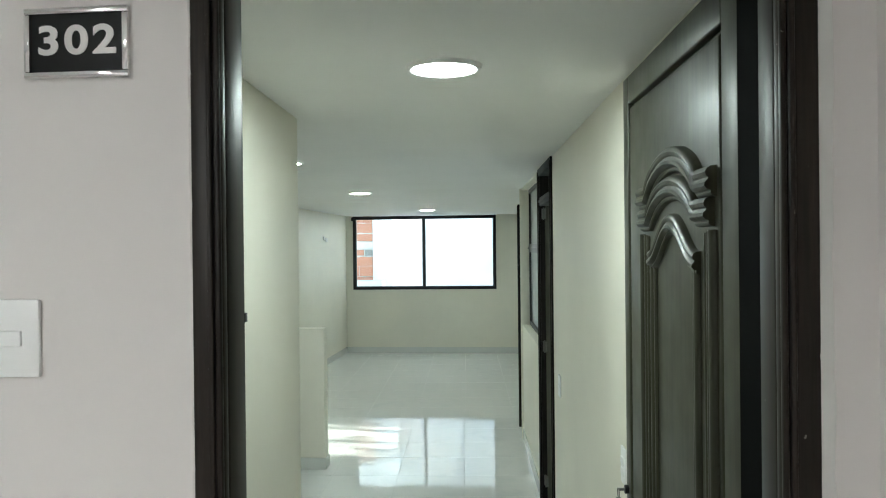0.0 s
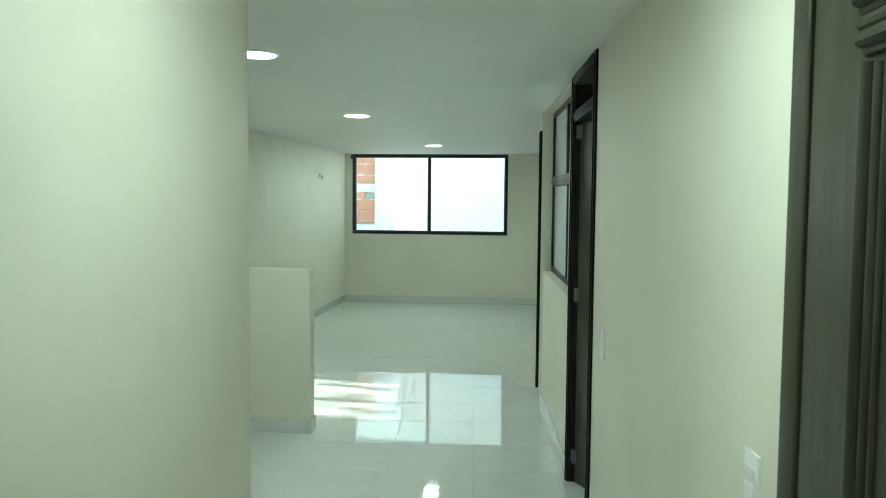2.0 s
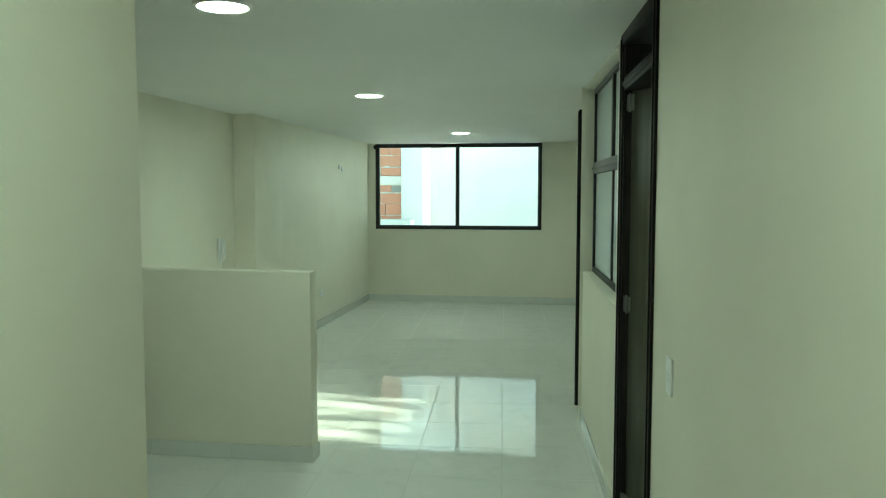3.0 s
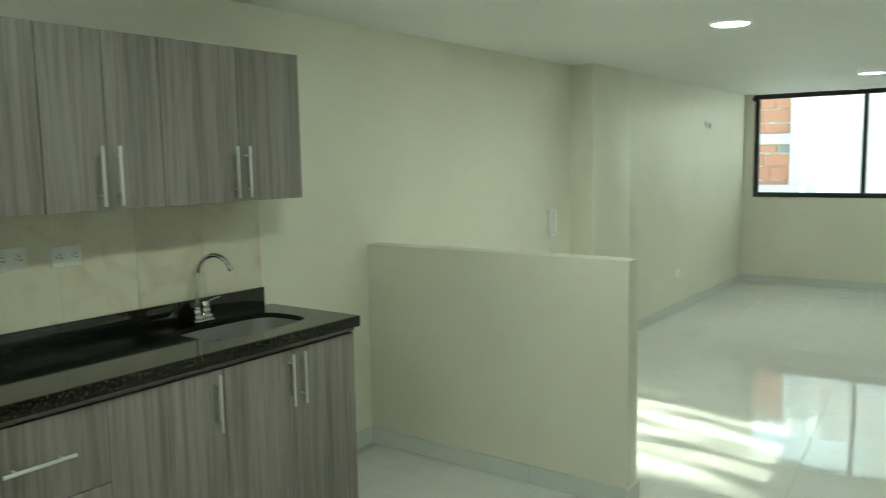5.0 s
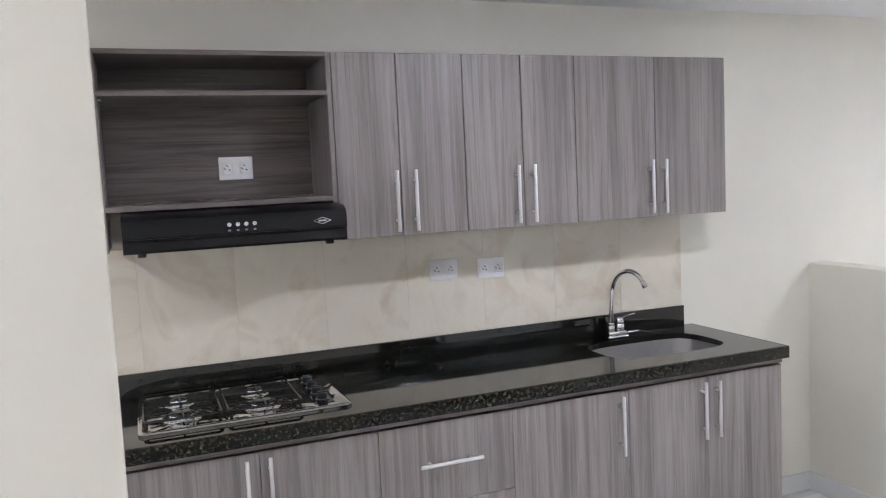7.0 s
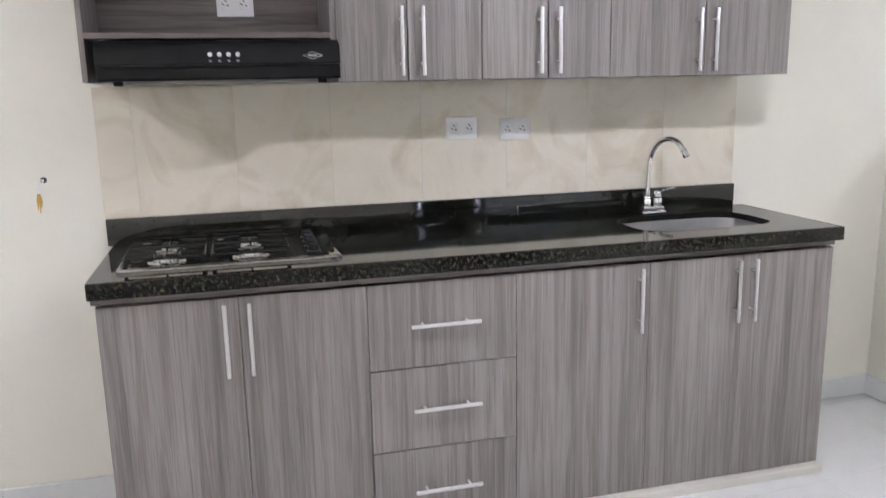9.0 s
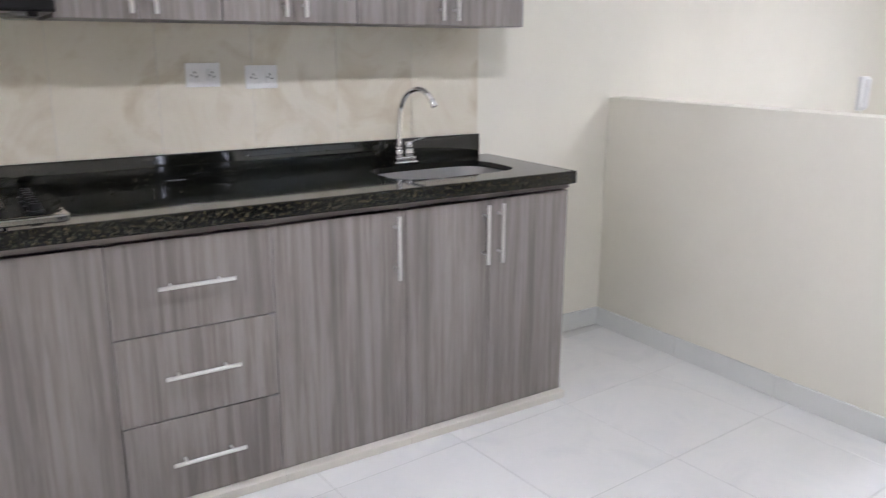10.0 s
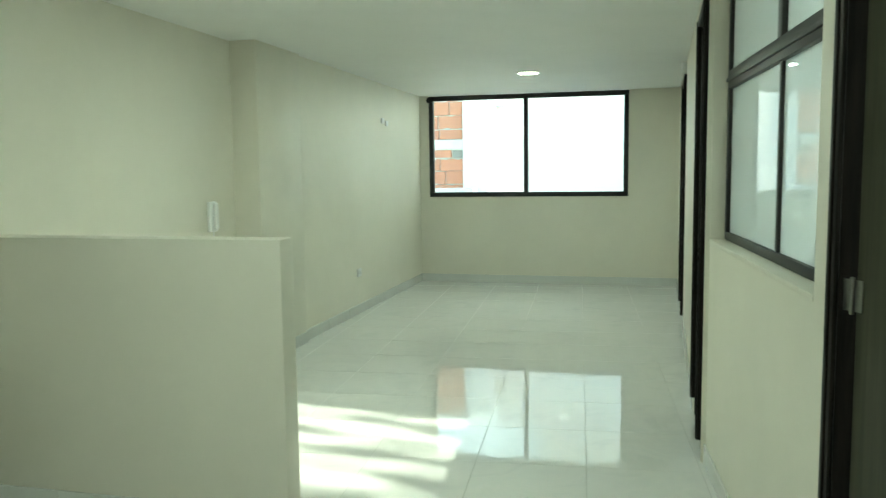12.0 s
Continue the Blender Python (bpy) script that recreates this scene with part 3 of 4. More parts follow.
def plaster_bead(x, side, seed, mat, most):
    """The ragged edge of filler where the wall meets the door frame."""
    r = random.Random(seed)
    bm = B()
    n = 90
    rows = []
    w = 0.006
    for k in range(n + 1):
        z = 2.3 * k / n
        w = min(most, max(0.003, w + r.uniform(-0.003, 0.0034)))
        rows.append([bm.verts.new(q) for q in ((x - side * 0.004, ENTRY_Y0 - 0.001, z), (x - side * 0.002, ENTRY_Y0 - 0.010 - r.uniform(0, 0.006), z), (x + side * w, ENTRY_Y0 - 0.003, z), (x + side * (w + 0.004), ENTRY_Y0 + 0.001, z))])
    for p, q in zip(rows, rows[1:]):
        for k in range(3):
            bm.faces.new((p[k], p[k + 1], q[k + 1], q[k]))
    structure("trim_filler", bm, mat, "ragged white filler along the door frame", category="filler")


plaster_bead(1.096, 1, 3, RENDER_WHITE, 0.020)
plaster_bead(0.276, -1, 8, CORR, 0.006)


# ---- ceiling lights ----
def ceiling_light(x, y, z, label="round flush white ceiling light, switched on"):
    lamp = thing("ceiling_light", label, "ceiling light", pose(x, y, z), "round ceiling lights")
    bm = B()
    n = 48
    prof = [(0.091, -0.003), (0.094, -0.010), (0.099, -0.012), (0.107, -0.009), (0.113, 0.0)]
    rings = [[bm.verts.new((r * math.cos(2 * math.pi * k / n), r * math.sin(2 * math.pi * k / n), h)) for k in range(n)] for r, h in prof]
    for a, b in zip(rings, rings[1:]):
        for k in range(n):
            bm.faces.new((a[k], a[(k + 1) % n], b[(k + 1) % n], b[k]))
    part("rim", bm, WHITE_PLASTIC, lamp)
    part("diffuser", cyl(B(), (0, 0, -0.009), (0, 0, 1), 0.0915, 0.006, 48), GLOW, lamp)
    return lamp


first_lamp = ceiling_light(0.505, 2.122, H)
for x, y in ((-0.700, 4.516), (-0.805, 7.28), (-0.586, 10.94)):
    copy_thing(first_lamp, pose(x, y, H))
entry_lamp = copy_thing(first_lamp, pose(-1.05, 1.75, H))
# unseen lamp copy, added only to brighten the corridor
corridor_fill_lamp = copy_thing(first_lamp, pose(-0.4, -0.9, 2.5))
tagged(corridor_fill_lamp, "unseen fill lamp added to light the corridor")
for lamp, glow in ((corridor_fill_lamp, CORRIDOR_FILL_GLOW), (first_lamp, GLOW_HALL), (entry_lamp, GLOW_HALL)):
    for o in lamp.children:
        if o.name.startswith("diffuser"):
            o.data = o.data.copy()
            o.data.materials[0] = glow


# ---- kitchen ----
FX, UX = -1.830, -2.055          # fronts of the base and wall cabinets
CT = 0.912                       # worktop's top


def bar_handle(parent, p, along, length, out=0.032):
    """A square-ended steel bar on two posts; p is its middle on the door's face."""
    x, y, z = p
    h = length / 2
    bm = B()
    d = Vector((0, 1, 0)) if along == "y" else Vector((0, 0, 1))
    a = Vector((x + out, y, z)) - d * h
    cyl(bm, a, d, 0.0062, length, 14, bevel=0.0012)
    for s in (-0.32, 0.32):
        cyl(bm, Vector((x, y, z)) + d * s * length, (1, 0, 0), 0.0045, out, 10)
    return part("handle", bm, STEEL, parent, "brushed steel bar handle")


def front(cab, y0, y1, z0, z1, name="door"):
    return part(name, box(B(), (FX - 0.018, y0 + 0.0010, z0 + 0.0018), (FX, y1 - 0.0010, z1 - 0.0018), 0.0012, 1), LAM, cab)


def base_body(cab, y0, y1):
    bm = B()
    xb, xf, zt = KX, FX - 0.0185, 0.848
    box(bm, (xb, y0, 0.03), (xf, y0 + 0.015, zt))
    box(bm, (xb, y1 - 0.015, 0.03), (xf, y1, zt))
    box(bm, (xb, y0 + 0.015, 0.03), (xf, y1 - 0.015, 0.045))
    box(bm, (xb, y0 + 0.015, 0.045), (xb + 0.006, y1 - 0.015, zt))
    part("body", bm, LAM, cab)
    part("plinth", box(B(), (xb, y0, 0.0), (FX + 0.032, y1, 0.0295), 0.002, 1), PLINTH_MAT, cab, "white plinth strip")


BZ0, BZ1 = 0.030, 0.838
c = thing("base_cabinet", "grey oak laminate base cabinet with two doors under the hob", "cabinet")
base_body(c, 2.893, 3.640)
for y0, y1, hy in ((2.893, 3.272, 3.232), (3.272, 3.640, 3.300)):
    bar_handle(front(c, y0, y1, BZ0, BZ1), (FX, hy, 0.716), "z", 0.215)
c = thing("drawer_cabinet", "grey oak laminate cabinet with three drawers", "cabinet")
base_body(c, 3.640, 4.110)
for z0, z1, hz in ((0.566, BZ1, 0.705), (0.297, 0.566, 0.436), (BZ0, 0.297, 0.163)):
    bar_handle(front(c, 3.640, 4.110, z0, z1, "drawer"), (FX, 3.876, hz), "y", 0.218)
c = thing("base_cabinet", "grey oak laminate base cabinet with one door", "cabinet")
base_body(c, 4.110, 4.574)
bar_handle(front(c, 4.110, 4.574, BZ0, BZ1), (FX, 4.533, 0.716), "z", 0.215)
c = thing("base_cabinet", "grey oak laminate base cabinet with two doors under the sink", "cabinet")
base_body(c, 4.574, 5.283)
for y0, y1, hy in ((4.574, 4.924, 4.893), (4.924, 5.283, 4.957)):
    bar_handle(front(c, y0, y1, BZ0, BZ1), (FX, hy, 0.716), "z", 0.215)


# sink's outline, an oval with a flat back
SX, SY, SA, SB = -2.090, 4.886, 0.160, 0.264


def sink_ring(scale=1.0, n=48):
    pts = []
    for k in range(n):
        a = 2 * math.pi * k / n
        ca, sa = math.cos(a), math.sin(a)
        e = 0.52
        pts.append((SX + scale * SA * math.copysign(abs(ca) ** e, ca), SY + scale * SB * math.copysign(abs(sa) ** e, sa)))
    return pts


def worktop():
    w = thing("worktop", "polished dark green speckled granite worktop with upstand", "worktop")
    y0, y1, x0, x1, zb = 2.880, 5.286, KX, -1.810, 0.866
    bm = B()
    hole = sink_ring()
    n = len(hole)
    outer = []
    for x, y in hole:
        dx, dy = x - SX, y - SY
        s = min(((x1 if dx > 0 else x0) - SX) / dx if abs(dx) > 1e-6 else 1e9, ((y1 if dy > 0 else 4.55) - SY) / dy if abs(dy) > 1e-6 else 1e9)
        outer.append((SX + dx * s, SY + dy * s))
    for z, flip in ((CT, False), (zb, True)):
        a = [bm.verts.new((x, y, z)) for x, y in hole]
        b = [bm.verts.new((x, y, z)) for x, y in outer]
        for k in range(n):
            j = (k + 1) % n
            bm.faces.new((a[k], b[k], b[j], a[j]))
        if not flip:
            top_in = a
        else:
            for k in range(n):
                j = (k + 1) % n
                bm.faces.new((top_in[k], top_in[j], a[j], a[k]))
    for cx, cy in ((x0, 4.55), (x1, 4.55), (x0, y1), (x1, y1)):
        near = sorted(outer, key=lambda q: (q[0] - cx) ** 2 + (q[1] - cy) ** 2)[:2]
        pa = [q for q in near if abs(q[0] - cx) < 1e-4]
        pb = [q for q in near if abs(q[1] - cy) < 1e-4]
        if pa and pb:
            for z in (CT, zb):
                bm.faces.new([bm.verts.new((*q, z)) for q in (pa[0], (cx, cy), pb[0])])
    box(bm, (x0, y0, zb), (x1, 4.55, CT))
    part("slab", bm, GRANITE, w)
    bm = B()
    box(bm, (x1 + 0.0005, y0, zb - 0.001), (x1 + 0.010, y1 + 0.010, CT), 0.003)
    box(bm, (x0, y1 + 0.0005, zb - 0.001), (x1, y1 + 0.010, CT), 0.003)
    part("front_edge", bm, GRANITE_EDGE, w, "speckled honed granite edge")
    part("edging", box(B(), (x1 - 0.040, y0 + 0.006, zb - 0.018), (x1 - 0.008, y1 - 0.010, zb - 0.0005), 0.001, 1), LAM_H, w, "dark brown edging strip")
    part("upstand", box(B(), (KX, 2.864, CT), (KX + 0.018, 5.243, 1.002), 0.003), GRANITE, w)
    return w


worktop()


def sink():
    s = thing("sink", "undermounted stainless steel kitchen sink", "sink")
    bm = B()
    rings = []
    for sc, z in ((0.999, 0.890), (0.990, 0.8895), (0.982, 0.880), (0.95, 0.755), (0.86, 0.730), (0.15, 0.723)):
        rings.append([bm.verts.new((x, y, z)) for x, y in sink_ring(sc)])
    for a, b in zip(rings, rings[1:]):
        for k in range(len(a)):
            j = (k + 1) % len(a)
            bm.faces.new((a[k], a[j], b[j], b[k]))
    part("bowl", bm, SINK_STEEL, s)
    bm = B()
    cyl(bm, (SX, SY, 0.719), (0, 0, 1), 0.045, 0.008, 24, bevel=0.002)
    part("drain", bm, CHROME, s)


sink()


def faucet():
    f = thing("faucet", "chrome gooseneck kitchen mixer tap with one lever", "faucet", pose(-2.300, 4.842, CT))
    bm = B()
    box(bm, (-0.026, -0.050, 0), (0.026, 0.050, 0.012), 0.005, 3)
    box(bm, (-0.022, -0.044, 0.012), (0.022, 0.044, 0.030), 0.006, 3)
    part("base", bm, CHROME, f)
    bm = B()
    cyl(bm, (0, 0.022, 0.026), (0, 0, 1), 0.020, 0.034, 22, 0.018, 0.003)
    cyl(bm, (0, 0.022, 0.061), (0, 0, 1), 0.018, 0.024, 22, 0.012, 0.005)
    valve = part("valve", bm, CHROME, f)
    bm = B()
    tube(bm, [(0.004, 0.026, 0.078), (0.010, 0.046, 0.088), (0.016, 0.070, 0.094), (0.018, 0.086, 0.096)], [0.008, 0.006, 0.006, 0.005], 12, 0.6)
    part("lever", bm, CHROME, valve)
    bm = B()
    cyl(bm, (0, -0.022, 0.026), (0, 0, 1), 0.0165, 0.030, 20, 0.0145, 0.003)
    cyl(bm, (0, -0.022, 0.056), (0, 0, 1), 0.0135, 0.010, 20, bevel=0.002)
    rise = [(0.006 * (k / 6) ** 2, -0.022 + 0.004 * (k / 6) ** 2, 0.062 + 0.130 * k / 6) for k in range(7)]
    bend = []
    for k in range(1, 19):
        a = math.pi * 0.80 * k / 18
        u = (1 - math.cos(a)) / 1.81
        bend.append((0.006 + 0.130 * u, -0.018 + 0.062 * u, 0.190 + 0.100 * math.sin(a)))
    tube(bm, rise + bend, 0.0105, 16)
    tip, before = Vector(bend[-1]), Vector(bend[-2])
    cyl(bm, tip - (tip - before) * 0.3, tip - before, 0.0125, 0.030, 18, bevel=0.002)
    part("spout", bm, CHROME, f)


faucet()


def hob():
    h = thing("gas_hob", "polished steel gas hob with four burners and black knobs", "hob", pose(-2.112, 3.264, CT))
    hx, hy = 0.216, 0.320
    bm = B()
    tray = []
    for inset, z in ((0.0, 0.0), (0.0, 0.006), (0.004, 0.0105), (0.010, 0.012), (0.017, 0.0105), (0.023, 0.006), (0.034, 0.0045)):
        ring = []
        for cx, cy, a0 in ((1, 1, 0), (-1, 1, 90), (-1, -1, 180), (1, -1, 270)):
            for k in range(7):
                a = radians(a0 + 15 * k)
                r = max(0.024 - inset, 0.004)
                ring.append(bm.verts.new((cx * (hx - max(inset, 0) - r) + r * math.cos(a), cy * (hy - max(inset, 0) - r) + r * math.sin(a), z)))
        tray.append(ring)
    for a, b in zip(tray, tray[1:]):
        for k in range(len(a)):
            j = (k + 1) % len(a)
            bm.faces.new((a[k], a[j], b[j], b[k]))
    bm.faces.new(tray[-1])
    bm.faces.new(tray[0][::-1])
    part("tray", bm, HOB_STEEL, h, "mirror-polished pressed steel tray")
    part("knob_panel", box(B(), (-0.170, 0.212, 0.0046), (0.150, 0.276, 0.0062), 0.0008, 1), BLACK_GLASS, h, "black knob panel")
    for by in (-0.190, 0.055):
        for bx, r in ((-0.092, 0.028), (0.088, 0.036)):
            bm = B()
            cyl(bm, (bx, by, 0.0046), (0, 0, 1), r + 0.022, 0.003, 32, r + 0.016, 0.001)
            cyl(bm, (bx, by, 0.0070), (0, 0, 1), r + 0.004, 0.014, 32, r + 0.001, 0.002)
            burner = part("burner", bm, CHROME, h, "bright aluminium burner ring")
            bm = B()
            cyl(bm, (bx, by, 0.0212), (0, 0, 1), r + 0.003, 0.005, 32, r + 0.001, 0.0015)
            cyl(bm, (bx, by, 0.0260), (0, 0, 1), r - 0.002, 0.004, 32, r - 0.010, 0.0015)
            part("cap", bm, GLOSS_BLACK, burner, "glossy black burner cap")
        bm = B()
        x0, x1, y0, y1, z, c = -0.172, 0.172, by - 0.112, by + 0.112, 0.030, 0.018
        loop = []
        for cx, cy, a0 in ((x1 - c, y1 - c, 0), (x0 + c, y1 - c, 90), (x0 + c, y0 + c, 180), (x1 - c, y0 + c, 270)):
            for k in range(5):
                a = radians(a0 + 22.5 * k)
                loop.append((cx + c * math.cos(a), cy + c * math.sin(a), z))
        tube(bm, loop + loop[:2], 0.0042, 8)
        tube(bm, [(0, y0, z), (0, y1, z)], 0.0040, 8)
        for bx in (-0.092, 0.088):
            for dx, dy in ((1, 0), (-1, 0), (0, 1), (0, -1)):
                e = (0.08 if bx * dx > 0 else 0.09) if dx else 0.112
                tube(bm, [(bx + dx * 0.030, by + dy * 0.030, z + 0.004), (bx + dx * e, by + dy * e, z)], 0.0036, 8)
        for cx, cy in ((x0, y0), (x1, y0), (x0, y1), (x1, y1)):
            cyl(bm, (cx * 0.96, by + (cy - by) * 0.95, 0.0046), (0, 0, 1), 0.0045, 0.026, 10)
        part("pan_support", bm, GLOSS_BLACK, h, "black enamelled wire pan support")
    for k in range(4):
        bx = -0.130 + 0.080 * k
        bm = B()
        cyl(bm, (bx, 0.244, 0.0062), (0, 0, 1), 0.024, 0.004, 24, 0.022, 0.001)
        cyl(bm, (bx, 0.244, 0.0102), (0, 0, 1), 0.018, 0.020, 24, 0.0155, 0.003)
        box(bm, (bx - 0.004, 0.228, 0.028), (bx + 0.004, 0.260, 0.034), 0.002)
        part("knob", bm, BLACK_PLASTIC, h)
    return h


hob()


# wall cabinets
def wall_cabinet(y0, ym, y1, h0, h1, label):
    c = thing("wall_cabinet", label, "cabinet")
    z0, z1 = 1.430, 2.046
    bm = B()
    box(bm, (KX, y0, z0), (UX - 0.0185, y0 + 0.015, z1))
    box(bm, (KX, y1 - 0.015, z0), (UX - 0.0185, y1, z1))
    box(bm, (KX, y0 + 0.015, z0), (UX - 0.0185, y1 - 0.015, z0 + 0.015))
    box(bm, (KX, y0 + 0.015, z1 - 0.015), (UX - 0.0185, y1 - 0.015, z1))
    part("body", bm, LAM, c)
    for a, b, hy in ((y0, ym, h0), (ym, y1, h1)):
        d = part("door", box(B(), (UX - 0.018, a + 0.0018, z0), (UX, b - 0.0018, z1), 0.0012, 1), LAM, c)
        bar_handle(d, (UX, hy, 1.549), "z", 0.208, 0.030)


wall_cabinet(3.613, 3.836, 4.078, 3.814, 3.881, "grey oak laminate wall cabinet with two narrow doors beside the hood")
wall_cabinet(4.078, 4.306, 4.528, 4.272, 4.337, "grey oak laminate wall cabinet with two narrow doors")
wall_cabinet(4.528, 4.884, 5.225, 4.850, 4.912, "grey oak laminate wall cabinet with two wide doors")


def hood_unit():
    c = thing("open_cabinet", "open dark oak laminate shelf unit above the hood", "cabinet")
    y0, y1, z0, z1 = 2.890, 3.612, 1.440, 2.046
    bm = B()
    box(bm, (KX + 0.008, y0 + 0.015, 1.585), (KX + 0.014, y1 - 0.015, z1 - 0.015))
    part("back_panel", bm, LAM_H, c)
    for a, b in ((y0, y0 + 0.015), (y1 - 0.015, y1)):
        part("side_panel", box(B(), (KX, a, z0), (UX, b, z1), 0.0008, 1), LAM, c)
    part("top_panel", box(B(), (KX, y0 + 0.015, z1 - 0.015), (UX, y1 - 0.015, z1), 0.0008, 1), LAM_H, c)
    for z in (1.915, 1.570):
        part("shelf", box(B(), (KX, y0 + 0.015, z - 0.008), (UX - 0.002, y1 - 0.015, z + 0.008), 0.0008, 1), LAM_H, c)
    for y in (y0 + 0.020, y1 - 0.020):
        for x in (KX + 0.05, UX - 0.04):
            part("shelf_pin", cyl(B(), (x, y - 0.006, 1.900), (0, 1, 0), 0.004, 0.012, 10), CHROME, c)


hood_unit()


def hood():
    h = thing("range_hood", "black enamelled slim range hood under the shelf unit", "range hood")
    y0, y1 = 2.945, 3.607
    prof = [(KX + 0.01, 1.556), (UX - 0.002, 1.556), (-1.965, 1.549), (-1.940, 1.537), (-1.931, 1.520), (-1.931, 1.486), (-1.934, 1.482), (-1.941, 1.481), (-1.941, 1.476), (-1.936, 1.473), (-1.937, 1.447), (-1.944, 1.440), (KX + 0.01, 1.436)]
    bm = B()
    a = [bm.verts.new((x, y0, z)) for x, z in prof]
    b = [bm.verts.new((x, y1, z)) for x, z in prof]
    for k in range(len(prof)):
        j = (k + 1) % len(prof)
        bm.faces.new((a[k], a[j], b[j], b[k]))
    bm.faces.new(a[::-1])
    bm.faces.new(b)
    part("shell", bm, BLACK_PLASTIC, h)
    for k in range(4):
        bm = B()
        cyl(bm, (-1.9335, 3.245 + 0.025 * k, 1.510), (1, 0, 0), 0.0065, 0.006, 16, bevel=0.0015)
        part("button", bm, WHITE_PLASTIC, h, "small white push button")
        part("dial_mark", box(B(), (-1.933, 3.241 + 0.025 * k, 1.490), (-1.9305, 3.249 + 0.025 * k, 1.495)), RED_MARK, h)
    bm = B()
    ring = [(-1.9298, 3.528 + dy, 1.505 + dz) for dy, dz in ((0.028, 0), (0, 0.010), (-0.028, 0), (0, -0.010), (0.028, 0))]
    tube(bm, ring, 0.0013, 6)
    box(bm, (-1.931, 3.515, 1.5025), (-1.929, 3.541, 1.5075))
    part("badge", bm, ALU, h, "small oval metal badge")
    for y in (y0 + 0.05, y1 - 0.05):
        part("foot", box(B(), (-1.985, y - 0.012, 1.428), (-1.960, y + 0.012, 1.445), 0.003), BLACK_PLASTIC, h)
    part("filter", box(B(), (-2.28, y0 + 0.06, 1.4345), (-2.06, y1 - 0.06, 1.446), 0.002), HINGE, h, "aluminium grease filter")


hood()


# ---- sockets, switches ----
def outlet(at, w=0.117, h=0.080, slots=True, label="white double power socket", group="wall sockets"):
    """A plate in the local y-z plane, facing +x."""
    o = thing("power_socket", label, "socket", at, group)
    bm = B()
    box(bm, (0, -w / 2, -h / 2), (0.008, w / 2, h / 2), 0.003)
    part("plate", bm, WHITE_PLASTIC, o)
    for s in (-0.25, 0.25):
        bm = B()
        box(bm, (0.006, s * w - 0.017, -0.022), (0.0105, s * w + 0.017, 0.022), 0.004)
        face = part("face", bm, WHITE_PLASTIC, o)
        bm = B()
        for dz in (-0.0065, 0.0065):
            box(bm, (0.009, s * w - 0.011, dz - 0.0013), (0.0108, s * w - 0.001, dz + 0.0013))
        cyl(bm, (0.009, s * w + 0.0085, 0), (1, 0, 0), 0.003, 0.0018, 10)
        bmesh.ops.rotate(bm, cent=(0, s * w, 0), matrix=Matrix.Rotation(radians(-40), 3, "X"), verts=bm.verts)
        part("slots", bm, DARK_SLOT, face)
    return o


first_socket = outlet(pose(KX + 0.008, 4.095, 1.262))
copy_thing(first_socket, pose(KX + 0.008, 4.300, 1.252))
tagged(copy_thing(first_socket, pose(KX + 0.014, 3.328, 1.688)), "white double power socket inside the open unit")
tagged(copy_thing(first_socket, pose(KX, 2.462, 1.033)), "white double power socket on the bare wall")
tagged(copy_thing(first_socket, pose(-2.20, 10.55, 0.40)), "white double power socket low on the wall")


def switch(at, w, h, label, rockers=1):
    o = thing("light_switch", label, "switch", at)
    part("plate", box(B(), (0, -w / 2, -h / 2), (0.008, w / 2, h / 2), 0.003), WHITE_PLASTIC, o)
    for k in range(rockers):
        zc = (k - (rockers - 1) / 2) * 0.036
        part("rocker", box(B(), (0.006, -w * 0.30, zc - 0.011), (0.012, w * 0.30, zc + 0.011), 0.002), WHITE_PLASTIC, o)
    return o


HALF_TURN = pose(0, 0, 0, 0, 0, 180)
switch(RIGHT_A @ pose(0, -3.46, 1.005) @ HALF_TURN, 0.075, 0.120, "white light switch beside the bedroom door")
switch(RIGHT_A @ pose(0, -5.24, 1.065) @ HALF_TURN, 0.078, 0.118, "white light switch in the hall", 2)
switch(pose(-0.012, ENTRY_Y0, 1.657, 0, 0, -90), 0.125, 0.109, "white bell switch beside the entrance")


def intercom():
    o = thing("intercom", "white wall intercom handset with a short cable", "intercom", pose(KX, 8.13, 0))
    part("body", box(B(), (0, -0.045, 0.985), (0.03, 0.045, 1.19), 0.008), WHITE_PLASTIC, o)
    bm = B()
    box(bm, (0.03, -0.020, 1.0), (0.055, 0.022, 1.18), 0.010, 3)
    part("handset", bm, WHITE_PLASTIC, o)
    bm = B()
    tube(bm, [(0.02, 0.0, 0.985), (0.03, -0.02, 0.93), (0.02, -0.03, 0.90), (0.015, -0.01, 0.87)], 0.004, 8)
    part("cable", bm, WHITE_PLASTIC, o)


intercom()

for dy, z in ((0.0, 1.915), (0.13, 1.895)):
    o = thing("cable_box", "small white cable cover on the living room wall", "cover", pose(-2.20, 11.36 + dy, z))
    part("cover", box(B(), (0, -0.035, -0.028), (0.018, 0.035, 0.028), 0.004), WHITE_PLASTIC, o)
o = thing("door_chime", "small white box high on the wall", "chime", RIGHT_B @ pose(0, 3.36, 2.225))
part("case", box(B(), (-0.045, -0.04, -0.045), (0, 0.04, 0.045), 0.006), WHITE_PLASTIC, o)
part("bracket", box(B(), (-0.02, 0.042, -0.055), (0, 0.055, 0.05), 0.002), DARK_SLOT, o)

